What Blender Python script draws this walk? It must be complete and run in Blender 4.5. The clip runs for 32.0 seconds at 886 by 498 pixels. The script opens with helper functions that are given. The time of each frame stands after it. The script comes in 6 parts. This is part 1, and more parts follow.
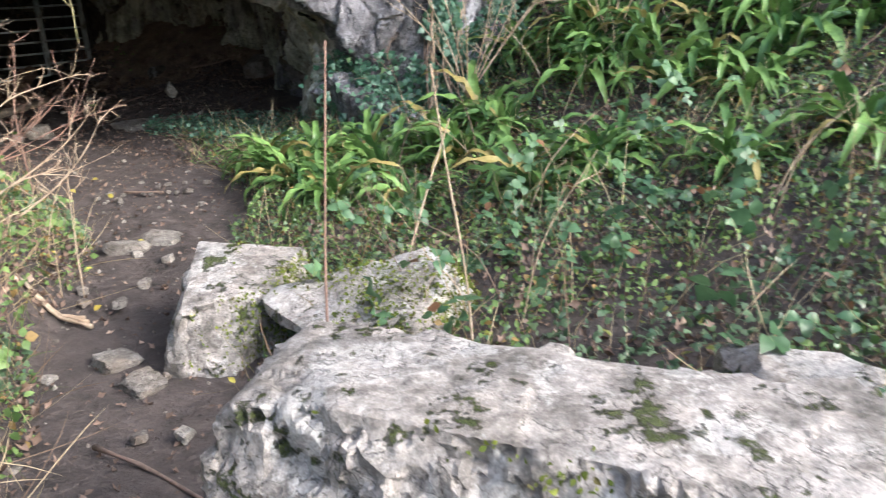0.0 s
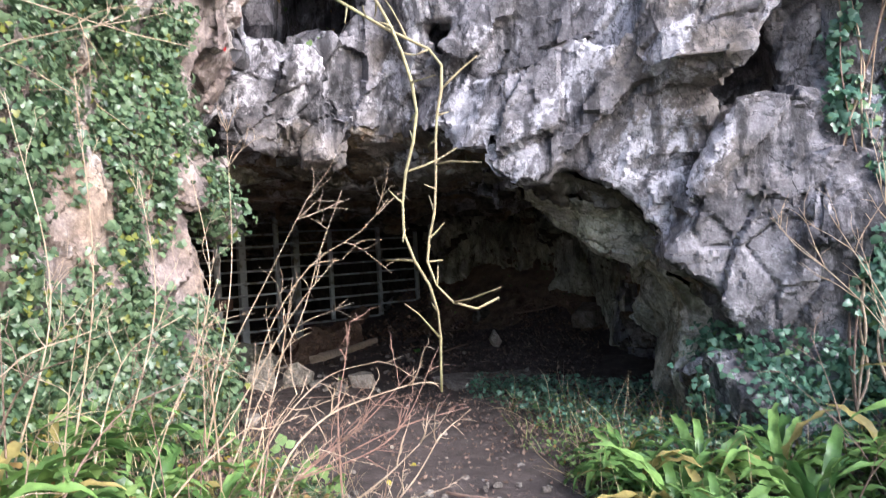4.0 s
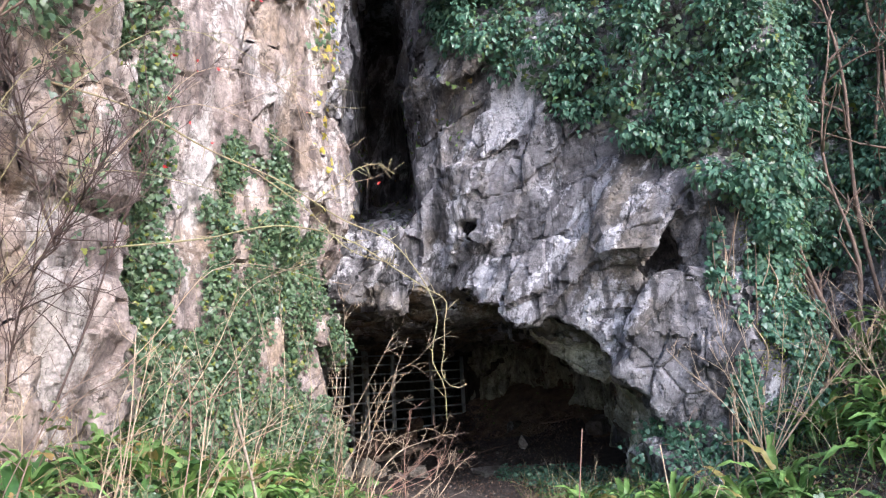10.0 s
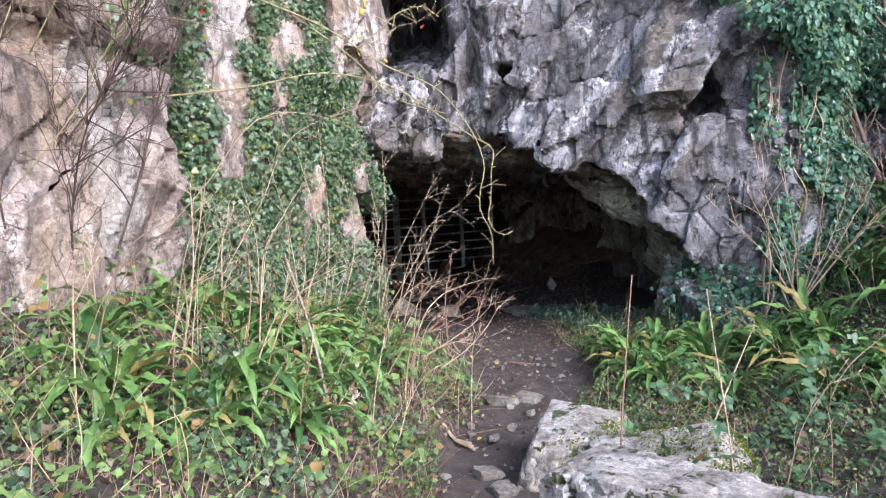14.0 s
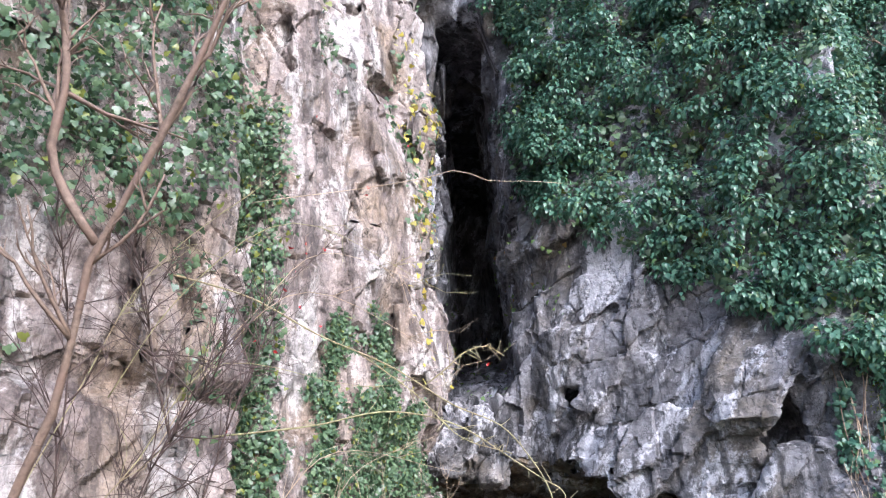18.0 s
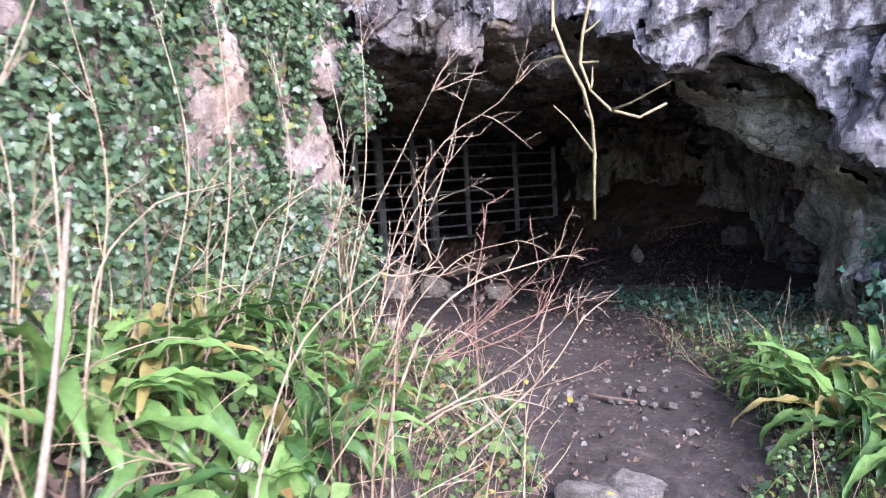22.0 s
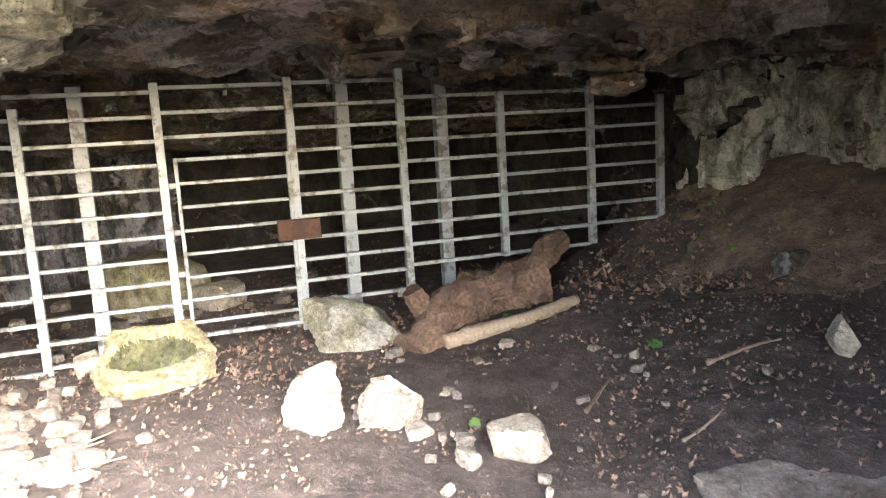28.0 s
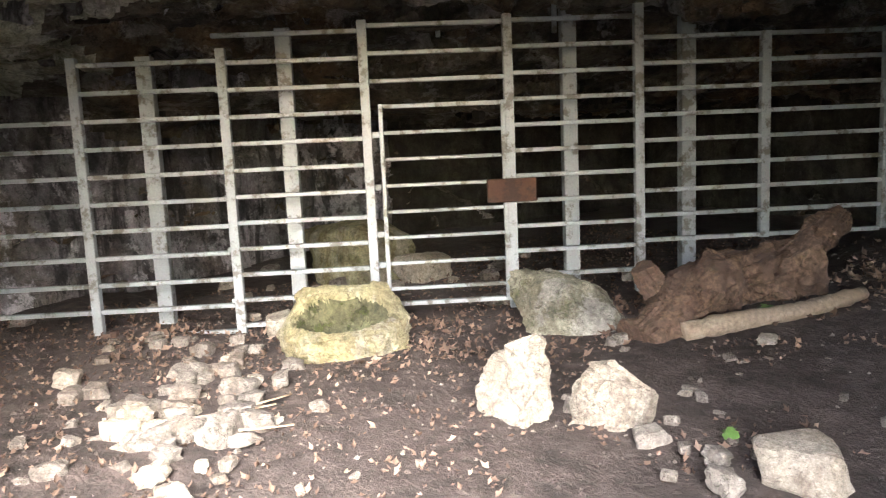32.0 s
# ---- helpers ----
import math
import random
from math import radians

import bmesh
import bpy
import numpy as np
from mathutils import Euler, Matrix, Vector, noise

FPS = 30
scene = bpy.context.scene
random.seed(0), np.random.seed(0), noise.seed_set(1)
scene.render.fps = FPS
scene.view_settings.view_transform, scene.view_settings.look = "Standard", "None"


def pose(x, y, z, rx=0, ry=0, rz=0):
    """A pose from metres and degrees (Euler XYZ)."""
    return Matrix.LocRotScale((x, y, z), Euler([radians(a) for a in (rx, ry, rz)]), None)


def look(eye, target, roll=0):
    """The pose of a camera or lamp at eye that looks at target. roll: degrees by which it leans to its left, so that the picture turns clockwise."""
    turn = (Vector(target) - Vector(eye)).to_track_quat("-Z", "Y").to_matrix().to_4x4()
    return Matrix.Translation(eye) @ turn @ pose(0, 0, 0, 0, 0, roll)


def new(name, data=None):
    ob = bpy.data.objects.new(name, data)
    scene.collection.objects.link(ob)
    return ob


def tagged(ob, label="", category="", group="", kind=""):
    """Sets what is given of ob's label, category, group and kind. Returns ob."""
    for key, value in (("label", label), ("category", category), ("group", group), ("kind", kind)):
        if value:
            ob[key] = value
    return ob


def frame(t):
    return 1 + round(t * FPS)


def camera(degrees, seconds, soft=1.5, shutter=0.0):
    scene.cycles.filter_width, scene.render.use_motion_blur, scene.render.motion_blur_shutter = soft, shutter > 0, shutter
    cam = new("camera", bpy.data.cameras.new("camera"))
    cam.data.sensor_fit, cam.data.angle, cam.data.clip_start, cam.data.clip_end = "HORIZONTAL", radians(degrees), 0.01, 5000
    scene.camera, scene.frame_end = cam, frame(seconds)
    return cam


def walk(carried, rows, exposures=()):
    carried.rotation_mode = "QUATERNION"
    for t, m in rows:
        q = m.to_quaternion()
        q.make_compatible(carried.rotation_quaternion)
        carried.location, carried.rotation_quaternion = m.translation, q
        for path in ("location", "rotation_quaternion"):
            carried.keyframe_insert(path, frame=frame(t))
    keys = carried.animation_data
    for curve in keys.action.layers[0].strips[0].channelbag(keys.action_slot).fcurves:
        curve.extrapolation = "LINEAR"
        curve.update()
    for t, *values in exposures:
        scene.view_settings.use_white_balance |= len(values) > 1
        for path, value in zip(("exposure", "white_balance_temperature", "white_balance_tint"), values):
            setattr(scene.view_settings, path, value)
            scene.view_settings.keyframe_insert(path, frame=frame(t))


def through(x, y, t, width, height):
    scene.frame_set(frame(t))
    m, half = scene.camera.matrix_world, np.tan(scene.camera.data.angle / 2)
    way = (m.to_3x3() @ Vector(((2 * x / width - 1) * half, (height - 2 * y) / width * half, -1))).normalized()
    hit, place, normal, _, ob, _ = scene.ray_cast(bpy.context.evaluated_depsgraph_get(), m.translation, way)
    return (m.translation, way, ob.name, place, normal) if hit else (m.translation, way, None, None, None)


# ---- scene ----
import functools

# camera and its walk
cam = camera(60.6, 32.0, 1.15, 0.3)
METRES, EYE, TILT, LEAN, TURN = 14.5, 1.45, -18.5, 3.0, 0.0
ROWS = [
    (0.0, 0.0, 0.0, 0.0, 0.0, 0.0, -0.0),
    (0.5, -0.0047, 0.0145, 0.0049, 6.69, -0.04, -1.94),
    (1.0, -0.0141, 0.0313, 0.0087, 11.33, -0.09, -3.41),
    (1.5, -0.027, 0.0488, 0.0157, 14.36, 0.11, -4.29),
    (2.0, -0.0382, 0.0709, 0.0228, 15.85, 0.26, -4.81),
    (2.5, -0.0484, 0.0874, 0.0317, 16.83, 2.19, -5.21),
    (3.0, -0.0501, 0.0901, 0.0363, 17.35, 6.83, -5.43),
    (3.5, -0.0484, 0.086, 0.0385, 18.79, 11.51, -5.91),
    (4.0, -0.0483, 0.0831, 0.0408, 21.08, 15.6, -6.66),
    (4.5, -0.0486, 0.0805, 0.0421, 22.59, 18.59, -7.17),
    (6.5, -0.0206, 0.0307, 0.0254, 25.31, 25.54, -7.99),
    (7.0, -0.0102, 0.0146, 0.0183, 25.33, 25.51, -8.02),
    (7.5, -0.0056, -0.0012, 0.0095, 25.23, 25.43, -8.04),
    (8.0, 0.0063, -0.0213, 0.0034, 25.12, 25.4, -7.99),
    (8.5, 0.0125, -0.0407, 0.0001, 25.14, 24.99, -7.99),
    (9.0, 0.0188, -0.057, -0.0013, 25.09, 24.7, -8.01),
    (9.5, 0.0348, -0.0729, -0.0074, 25.13, 24.58, -7.96),
    (10.0, 0.0445, -0.0826, -0.0112, 25.16, 24.33, -7.96),
    (10.5, 0.0449, -0.0856, -0.0174, 25.09, 22.55, -7.92),
    (11.0, 0.0452, -0.0841, -0.0191, 25.1, 18.03, -7.82),
    (11.5, 0.0432, -0.0828, -0.0198, 25.05, 13.87, -7.81),
    (12.0, 0.0398, -0.0832, -0.0182, 25.05, 11.99, -7.77),
    (12.5, 0.0383, -0.0854, -0.0161, 25.22, 11.78, -7.79),
    (13.0, 0.0374, -0.0866, -0.0137, 25.6, 11.7, -7.87),
    (13.5, 0.0365, -0.0877, -0.0125, 26.16, 11.66, -8.0),
    (15.5, 0.0366, -0.0939, -0.0048, 29.14, 19.28, -8.94),
    (16.0, 0.0369, -0.0959, -0.0025, 29.73, 23.08, -9.16),
    (16.5, 0.0382, -0.0982, -0.001, 30.29, 26.94, -9.36),
    (17.0, 0.0391, -0.0983, 0.0001, 30.76, 30.81, -9.56),
    (17.5, 0.0394, -0.0973, 0.0005, 31.12, 33.53, -9.68),
    (18.0, 0.0342, -0.0897, 0.0015, 31.42, 34.58, -9.8),
    (18.5, 0.0244, -0.0758, 0.0047, 31.64, 34.65, -9.88),
    (19.0, 0.0165, -0.0548, 0.0082, 31.66, 34.52, -9.79),
    (19.5, 0.0053, -0.0319, 0.0131, 31.67, 33.87, -9.8),
    (20.0, -0.0098, -0.0094, 0.0148, 31.6, 31.01, -9.75),
    (20.5, -0.021, 0.0183, 0.0163, 31.9, 25.37, -9.56),
    (21.0, -0.0361, 0.0453, 0.0185, 31.93, 16.95, -9.45),
    (21.5, -0.0467, 0.0704, 0.0233, 31.59, 11.2, -9.25),
    (22.0, -0.0548, 0.0982, 0.0294, 31.1, 8.96, -9.08),
    (22.5, -0.0642, 0.1252, 0.0371, 29.8, 8.23, -8.87),
    (23.0, -0.0703, 0.1576, 0.0451, 28.53, 7.53, -8.45),
    (23.5, -0.0764, 0.1839, 0.0559, 28.17, 7.18, -8.37),
    (24.0, -0.087, 0.2079, 0.0648, 28.17, 6.72, -8.37),
    (24.5, -0.0996, 0.2335, 0.0734, 28.15, 6.34, -8.36),
    (26.5, -0.1412, 0.3195, 0.1079, 32.99, 4.73, -9.37),
    (27.0, -0.158, 0.3394, 0.1147, 36.3, 4.07, -10.32),
    (27.5, -0.1733, 0.3564, 0.1213, 37.72, 3.75, -10.69),
    (28.0, -0.1877, 0.3794, 0.1319, 38.58, 3.5, -10.8),
    (28.5, -0.1977, 0.3911, 0.142, 39.76, 3.49, -11.11),
    (29.0, -0.2075, 0.4027, 0.1464, 41.41, 3.21, -11.54),
    (29.5, -0.2134, 0.4157, 0.1413, 43.25, 2.96, -11.93),
    (30.0, -0.2175, 0.4241, 0.1307, 45.44, 2.48, -12.51),
    (30.5, -0.2212, 0.4268, 0.1233, 47.44, 2.02, -13.02),
    (31.0, -0.2245, 0.4256, 0.1192, 49.76, 1.43, -13.53),
    (31.5, -0.2271, 0.4229, 0.118, 52.07, 0.89, -13.98),
    (32.0, -0.2281, 0.4214, 0.1174, 55.0, 0.19, -14.48),
]
walk(cam, [(t, pose(0, 0, EYE, TILT, LEAN, TURN) @ pose(METRES * x, METRES * y, METRES * z, 90 + pitch, roll, yaw)) for t, x, y, z, yaw, pitch, roll in ROWS], [(0, 1.9, 6050, 8), (2, 1.9, 5700, 8), (3, 2.15, 5600, 13), (4, 1.95, 5750, 13.5), (7, 1.72, 5750, 12), (12, 1.62, 5700, 12.5), (17, 1.6, 5450, 11), (20.0, 1.68, 5450, 12), (22.0, 2.0, 5350, 23), (24.5, 3.25, 5650, 12), (26.5, 4.2, 6100, 11), (28, 4.65, 6200, 10.5), (30, 4.7, 6150, 10), (32, 4.05, 6150, 10.5)])

# world and sun: a bright overcast sky
world = bpy.data.worlds.new("sky")
scene.world = world
world.use_nodes = True
wn = world.node_tree
sky = wn.nodes.new("ShaderNodeTexSky")
sky.sky_type = "NISHITA"
sky.sun_disc = False
sky.sun_elevation, sky.sun_rotation = radians(32), radians(114)
sky.dust_density = 3.0
wn.links.new(sky.outputs[0], wn.nodes["Background"].inputs[0])
wn.nodes["Background"].inputs[1].default_value = 0.15
sun = new("sun", bpy.data.lights.new("sun", "SUN"))
sun.data.energy, sun.data.angle, sun.data.color = 1.15, radians(30), (1.0, 0.98, 0.96)
sun.matrix_world = look((8.6, -4.8, 6.2), (0, 0, 0))


# ---- materials ----
def mat(name):
    m = bpy.data.materials.new(name)
    m.use_nodes = True
    nt = m.node_tree
    return m, nt, nt.nodes["Principled BSDF"]


def nd(nt, kind, **kw):
    n = nt.nodes.new(kind)
    for k, v in kw.items():
        n.inputs[k.replace("_", " ")].default_value = v
    return n


def geo_pos(nt):
    return nt.nodes.new("ShaderNodeNewGeometry").outputs["Position"]


def noise_tex(nt, vec, scale, detail=4.0, rough=0.6, distort=0.0):
    n = nd(nt, "ShaderNodeTexNoise", Scale=scale, Detail=detail, Roughness=rough, Distortion=distort)
    nt.links.new(vec, n.inputs["Vector"])
    return n.outputs["Fac"]


def scaled(nt, vec, s):
    n = nt.nodes.new("ShaderNodeVectorMath")
    n.operation = "MULTIPLY"
    nt.links.new(vec, n.inputs[0])
    n.inputs[1].default_value = s
    return n.outputs[0]


def ramp(nt, fac, stops):
    n = nt.nodes.new("ShaderNodeValToRGB")
    el = n.color_ramp.elements
    while len(el) < len(stops):
        el.new(0.5)
    for e, (p, c) in zip(el, stops):
        e.position, e.color = p, (*c, 1)
    nt.links.new(fac, n.inputs[0])
    return n.outputs[0]


def mix(nt, fac, a, b, mode="MIX"):
    n = nt.nodes.new("ShaderNodeMix")
    n.data_type, n.blend_type = "RGBA", mode
    for sock, v in ((0, fac), (6, a), (7, b)):
        if isinstance(v, (int, float)):
            n.inputs[sock].default_value = v
        elif isinstance(v, tuple):
            n.inputs[sock].default_value = (*v, 1)
        else:
            nt.links.new(v, n.inputs[sock])
    return n.outputs[2]


def math_node(nt, op, a, b=0.0, clamp=False):
    n = nt.nodes.new("ShaderNodeMath")
    n.operation, n.use_clamp = op, clamp
    for sock, v in ((0, a), (1, b)):
        if isinstance(v, (int, float)):
            n.inputs[sock].default_value = v
        else:
            nt.links.new(v, n.inputs[sock])
    return n.outputs[0]


def bump(nt, bsdf, height, strength=0.5, dist=0.02, over=None):
    n = nd(nt, "ShaderNodeBump", Strength=strength, Distance=dist)
    nt.links.new(height, n.inputs["Height"])
    if over is not None:
        nt.links.new(over, n.inputs["Normal"])
    nt.links.new(n.outputs[0], bsdf.inputs["Normal"])
    return n.outputs[0]


def step(nt, fac, lo, hi):
    n = nt.nodes.new("ShaderNodeMapRange")
    n.inputs[1].default_value, n.inputs[2].default_value = lo, hi
    nt.links.new(fac, n.inputs[0])
    return n.outputs[0]


def ridge(nt, vec, scale, width, detail=4.0, distort=0.1):
    """Thin wandering crack lines: 1 in the crack, 0 beside it."""
    n = noise_tex(nt, vec, scale, detail, 0.55, distort)
    return math_node(nt, "SUBTRACT", 1.0, step(nt, math_node(nt, "ABSOLUTE", math_node(nt, "SUBTRACT", n, 0.5)), 0.0, width), True)


def limestone(name, pale, mid, dark, stain=0.5, moss=0.0, warm=(0.42, 0.33, 0.24), streak=1.0, warmth=0.6, whitish=0.6, scale=1.0, white=(0.62, 0.6, 0.62), slope=0):
    """Weathered limestone: mottled grey, white calcite, dark lichen runs, thin cracks, moss where asked."""
    m, nt, b = mat(name)
    p = scaled(nt, geo_pos(nt), (scale, scale, scale))
    base = noise_tex(nt, scaled(nt, p, (1.0, 1.0, 0.75)), 3.2, 12, 0.7)
    big = noise_tex(nt, p, 0.9, 6, 0.6)
    grit = noise_tex(nt, p, 19, 8, 0.72)
    fine = noise_tex(nt, p, 70, 5, 0.7)
    col = ramp(nt, base, [(0.36, dark), (0.46, mid), (0.56, pale), (0.7, tuple(min(1, 1.2 * c) for c in pale))])
    col = mix(nt, math_node(nt, "MULTIPLY", step(nt, big, 0.5, 0.62), warmth), col, mix(nt, grit, tuple(0.55 * c for c in warm), tuple(1.3 * c for c in warm)))
    crisp = math_node(nt, "MULTIPLY", math_node(nt, "SUBTRACT", grit, 0.5), 0.3)
    turn = nd(nt, "ShaderNodeVectorRotate", Angle=radians(slope))
    turn.rotation_type = "Y_AXIS"
    nt.links.new(p, turn.inputs["Vector"])
    calcite = math_node(nt, "ADD", noise_tex(nt, scaled(nt, turn.outputs[0], (2.0, 1.5, 0.6)), 1.4, 9, 0.62), crisp)
    col = mix(nt, math_node(nt, "MULTIPLY", step(nt, calcite, 0.53, 0.58), whitish), col, mix(nt, fine, tuple(0.72 * c for c in white), white))
    runs = math_node(nt, "ADD", noise_tex(nt, scaled(nt, p, (4.2, 4.2, 0.75)), 1.3, 9, 0.66), crisp)
    col = mix(nt, math_node(nt, "MULTIPLY", step(nt, runs, 0.53, 0.6), stain * streak), col, tuple(0.5 * c for c in dark))
    lichen = math_node(nt, "ADD", noise_tex(nt, p, 2.3, 9, 0.68), crisp)
    col = mix(nt, math_node(nt, "MULTIPLY", step(nt, lichen, 0.59, 0.65), stain), col, tuple(0.45 * c for c in dark))
    facet = nd(nt, "ShaderNodeTexVoronoi", Scale=7.0)
    nt.links.new(scaled(nt, p, (1.0, 1.0, 0.6)), facet.inputs["Vector"])
    col = mix(nt, 0.3, col, ramp(nt, facet.outputs["Color"], [(0.2, (0.3, 0.3, 0.3)), (0.8, (0.7, 0.7, 0.7))]), "OVERLAY")
    col = mix(nt, 0.6, col, ramp(nt, grit, [(0.34, (0.22, 0.22, 0.22)), (0.66, (0.78, 0.78, 0.78))]), "OVERLAY")
    col = mix(nt, 0.4, col, ramp(nt, fine, [(0.34, (0.2, 0.2, 0.2)), (0.66, (0.8, 0.8, 0.8))]), "OVERLAY")
    crack = math_node(nt, "MAXIMUM", ridge(nt, scaled(nt, p, (1.0, 1.0, 0.45)), 2.6, 0.006, 6, 0.0), ridge(nt, scaled(nt, p, (0.7, 0.7, 1.3)), 4.1, 0.007, 6, 0.0))
    crack = math_node(nt, "MULTIPLY", crack, step(nt, base, 0.42, 0.5))
    col = mix(nt, math_node(nt, "MULTIPLY", crack, 0.75), col, tuple(0.3 * c for c in dark))
    b.inputs["Roughness"].default_value = 0.88
    h = math_node(nt, "SUBTRACT", math_node(nt, "ADD", math_node(nt, "MULTIPLY", base, 0.6), math_node(nt, "MULTIPLY", grit, 0.6)), math_node(nt, "MULTIPLY", crack, 0.3))
    if moss:
        patch = math_node(nt, "ADD", noise_tex(nt, p, 3.2, 7, 0.7), crisp)
        cover = math_node(nt, "MULTIPLY", step(nt, patch, 0.58, 0.62), moss)
        tuft = noise_tex(nt, p, 130, 3, 0.7)
        col = mix(nt, cover, col, ramp(nt, tuft, [(0.3, (0.03, 0.045, 0.008)), (0.6, (0.13, 0.17, 0.02)), (0.75, (0.26, 0.3, 0.05))]))
    nt.links.new(col, b.inputs["Base Color"])
    n1 = bump(nt, b, h, 0.8, 0.03)
    n2 = bump(nt, b, fine, 0.6, 0.008, n1)
    if moss:
        bump(nt, b, math_node(nt, "MULTIPLY", cover, tuft), 1.0, 0.03, n2)
    return m


ROCK = limestone("weathered_limestone", (0.24, 0.227, 0.245), (0.14, 0.131, 0.142), (0.042, 0.04, 0.046), 0.8, 0.0, (0.19, 0.155, 0.12), 1.0, 0.6, 0.9, 1.0, (0.56, 0.54, 0.58), -32)
ROCK_WARM = limestone("pinkish_limestone", (0.36, 0.3, 0.28), (0.25, 0.198, 0.182), (0.1, 0.077, 0.072), 0.65, 0.0, (0.31, 0.225, 0.155), 1.0, 0.65, 0.6, 1.0, (0.66, 0.61, 0.59))
# Cave rock darkened so the ceiling looks shaded; also on one mossy stone.
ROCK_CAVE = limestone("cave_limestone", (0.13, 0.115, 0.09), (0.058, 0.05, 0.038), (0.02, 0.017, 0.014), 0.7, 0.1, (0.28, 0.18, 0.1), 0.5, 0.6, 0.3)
# Near-black tone stands in for the deep shade behind the gate.
ROCK_SHADE = limestone("shade_painted_limestone", (0.055, 0.05, 0.042), (0.03, 0.027, 0.022), (0.012, 0.011, 0.009), 0.5, 0.0, (0.035, 0.026, 0.018), 0.6, 0.5, 0.0)
ROCK_SIDE = limestone("algae_tinted_limestone", (0.52, 0.52, 0.43), (0.34, 0.335, 0.265), (0.1, 0.098, 0.075), 0.6, 0.3, (0.36, 0.27, 0.16), 1.0, 0.35, 0.35)
BOULDER = limestone("lichened_boulder", (0.46, 0.415, 0.385), (0.32, 0.285, 0.26), (0.13, 0.115, 0.1), 0.6, 0.9, (0.34, 0.29, 0.25), 0.0, 0.6, 0.55, 2.0, (0.66, 0.63, 0.6))
STONE_PALE = limestone("pale_loose_limestone", (0.42, 0.375, 0.315), (0.33, 0.285, 0.235), (0.2, 0.17, 0.14), 0.2, 0.0, (0.5, 0.42, 0.32), 0.0, 0.4, 0.3, 2.5, (0.56, 0.52, 0.46))
STONE_GREEN = limestone("green_stained_stone", (0.38, 0.35, 0.22), (0.28, 0.25, 0.15), (0.13, 0.115, 0.065), 0.3, 0.3, (0.42, 0.36, 0.18), 0.3, 0.5, 0.2, 2.0)
STONE_OLIVE = limestone("olive_grey_stone", (0.36, 0.345, 0.27), (0.24, 0.228, 0.175), (0.1, 0.095, 0.07), 0.4, 0.3, (0.2, 0.17, 0.11), 0.3, 0.5, 0.3, 2.0)
STONE_DULL = limestone("dirty_path_stone", (0.29, 0.26, 0.23), (0.2, 0.172, 0.15), (0.1, 0.083, 0.07), 0.2, 0.0, (0.2, 0.15, 0.11), 0.0, 0.5, 0.2, 2.5, (0.4, 0.37, 0.33))


def soil():
    m, nt, b = mat("trodden_earth")
    p = geo_pos(nt)
    a, c, f = noise_tex(nt, p, 1.1, 5, 0.6), noise_tex(nt, p, 7, 6, 0.7), noise_tex(nt, p, 60, 4, 0.7)
    col = ramp(nt, c, [(0.35, (0.035, 0.027, 0.024)), (0.52, (0.075, 0.058, 0.052)), (0.68, (0.14, 0.11, 0.097))])
    col = mix(nt, math_node(nt, "MULTIPLY", step(nt, a, 0.42, 0.62), 0.6), col, (0.085, 0.066, 0.06))
    col = mix(nt, 0.5, col, ramp(nt, f, [(0.3, (0.3, 0.3, 0.3)), (0.7, (0.7, 0.7, 0.7))]), "OVERLAY")
    nt.links.new(col, b.inputs["Base Color"])
    b.inputs["Roughness"].default_value = 0.85
    n1 = bump(nt, b, c, 0.9, 0.06)
    bump(nt, b, f, 0.8, 0.015, n1)
    return m


SOIL = soil()


def leafy(name, dark, light, old=(0.2, 0.16, 0.04), amount=0.1, gloss=0.45, through=0.25):
    """Leaf: colour varies from piece to piece and along the blade, with some light passing through."""
    m, nt, b = mat(name)
    geo = nt.nodes.new("ShaderNodeNewGeometry")
    info = nt.nodes.new("ShaderNodeObjectInfo")
    r = math_node(nt, "FRACT", math_node(nt, "ADD", geo.outputs["Random Per Island"], info.outputs["Random"]))
    col = mix(nt, r, dark, light)
    col = mix(nt, math_node(nt, "GREATER_THAN", math_node(nt, "FRACT", math_node(nt, "MULTIPLY", r, 17.3)), 1 - amount), col, old)
    v = noise_tex(nt, geo.outputs["Position"], 45, 3, 0.6)
    col = mix(nt, 0.4, col, ramp(nt, v, [(0.3, (0.3, 0.3, 0.3)), (0.7, (0.72, 0.72, 0.72))]), "OVERLAY")
    nt.links.new(col, b.inputs["Base Color"])
    b.inputs["Roughness"].default_value = gloss
    b.inputs["Specular IOR Level"].default_value = 0.45
    tr = nt.nodes.new("ShaderNodeBsdfTranslucent")
    nt.links.new(col, tr.inputs[0])
    ms = nt.nodes.new("ShaderNodeMixShader")
    ms.inputs[0].default_value = through
    nt.links.new(b.outputs[0], ms.inputs[1])
    nt.links.new(tr.outputs[0], ms.inputs[2])
    nt.links.new(ms.outputs[0], nt.nodes["Material Output"].inputs[0])
    return m


FERN = leafy("fern_frond", (0.045, 0.11, 0.03), (0.22, 0.36, 0.1), (0.34, 0.28, 0.1), 0.09, 0.36)
IVY = leafy("ivy_leaf", (0.05, 0.095, 0.05), (0.165, 0.235, 0.125), (0.2, 0.22, 0.05), 0.05, 0.28)
IVY_BLUE = leafy("bushy_ivy_leaf", (0.045, 0.115, 0.075), (0.14, 0.25, 0.165), (0.12, 0.2, 0.08), 0.06, 0.28)
HERB = leafy("ground_leaf", (0.07, 0.13, 0.035), (0.22, 0.32, 0.1), (0.26, 0.17, 0.06), 0.12, 0.5)
BRAMBLE = leafy("bramble_leaf", (0.045, 0.1, 0.045), (0.12, 0.21, 0.1), (0.2, 0.1, 0.05), 0.05, 0.4)
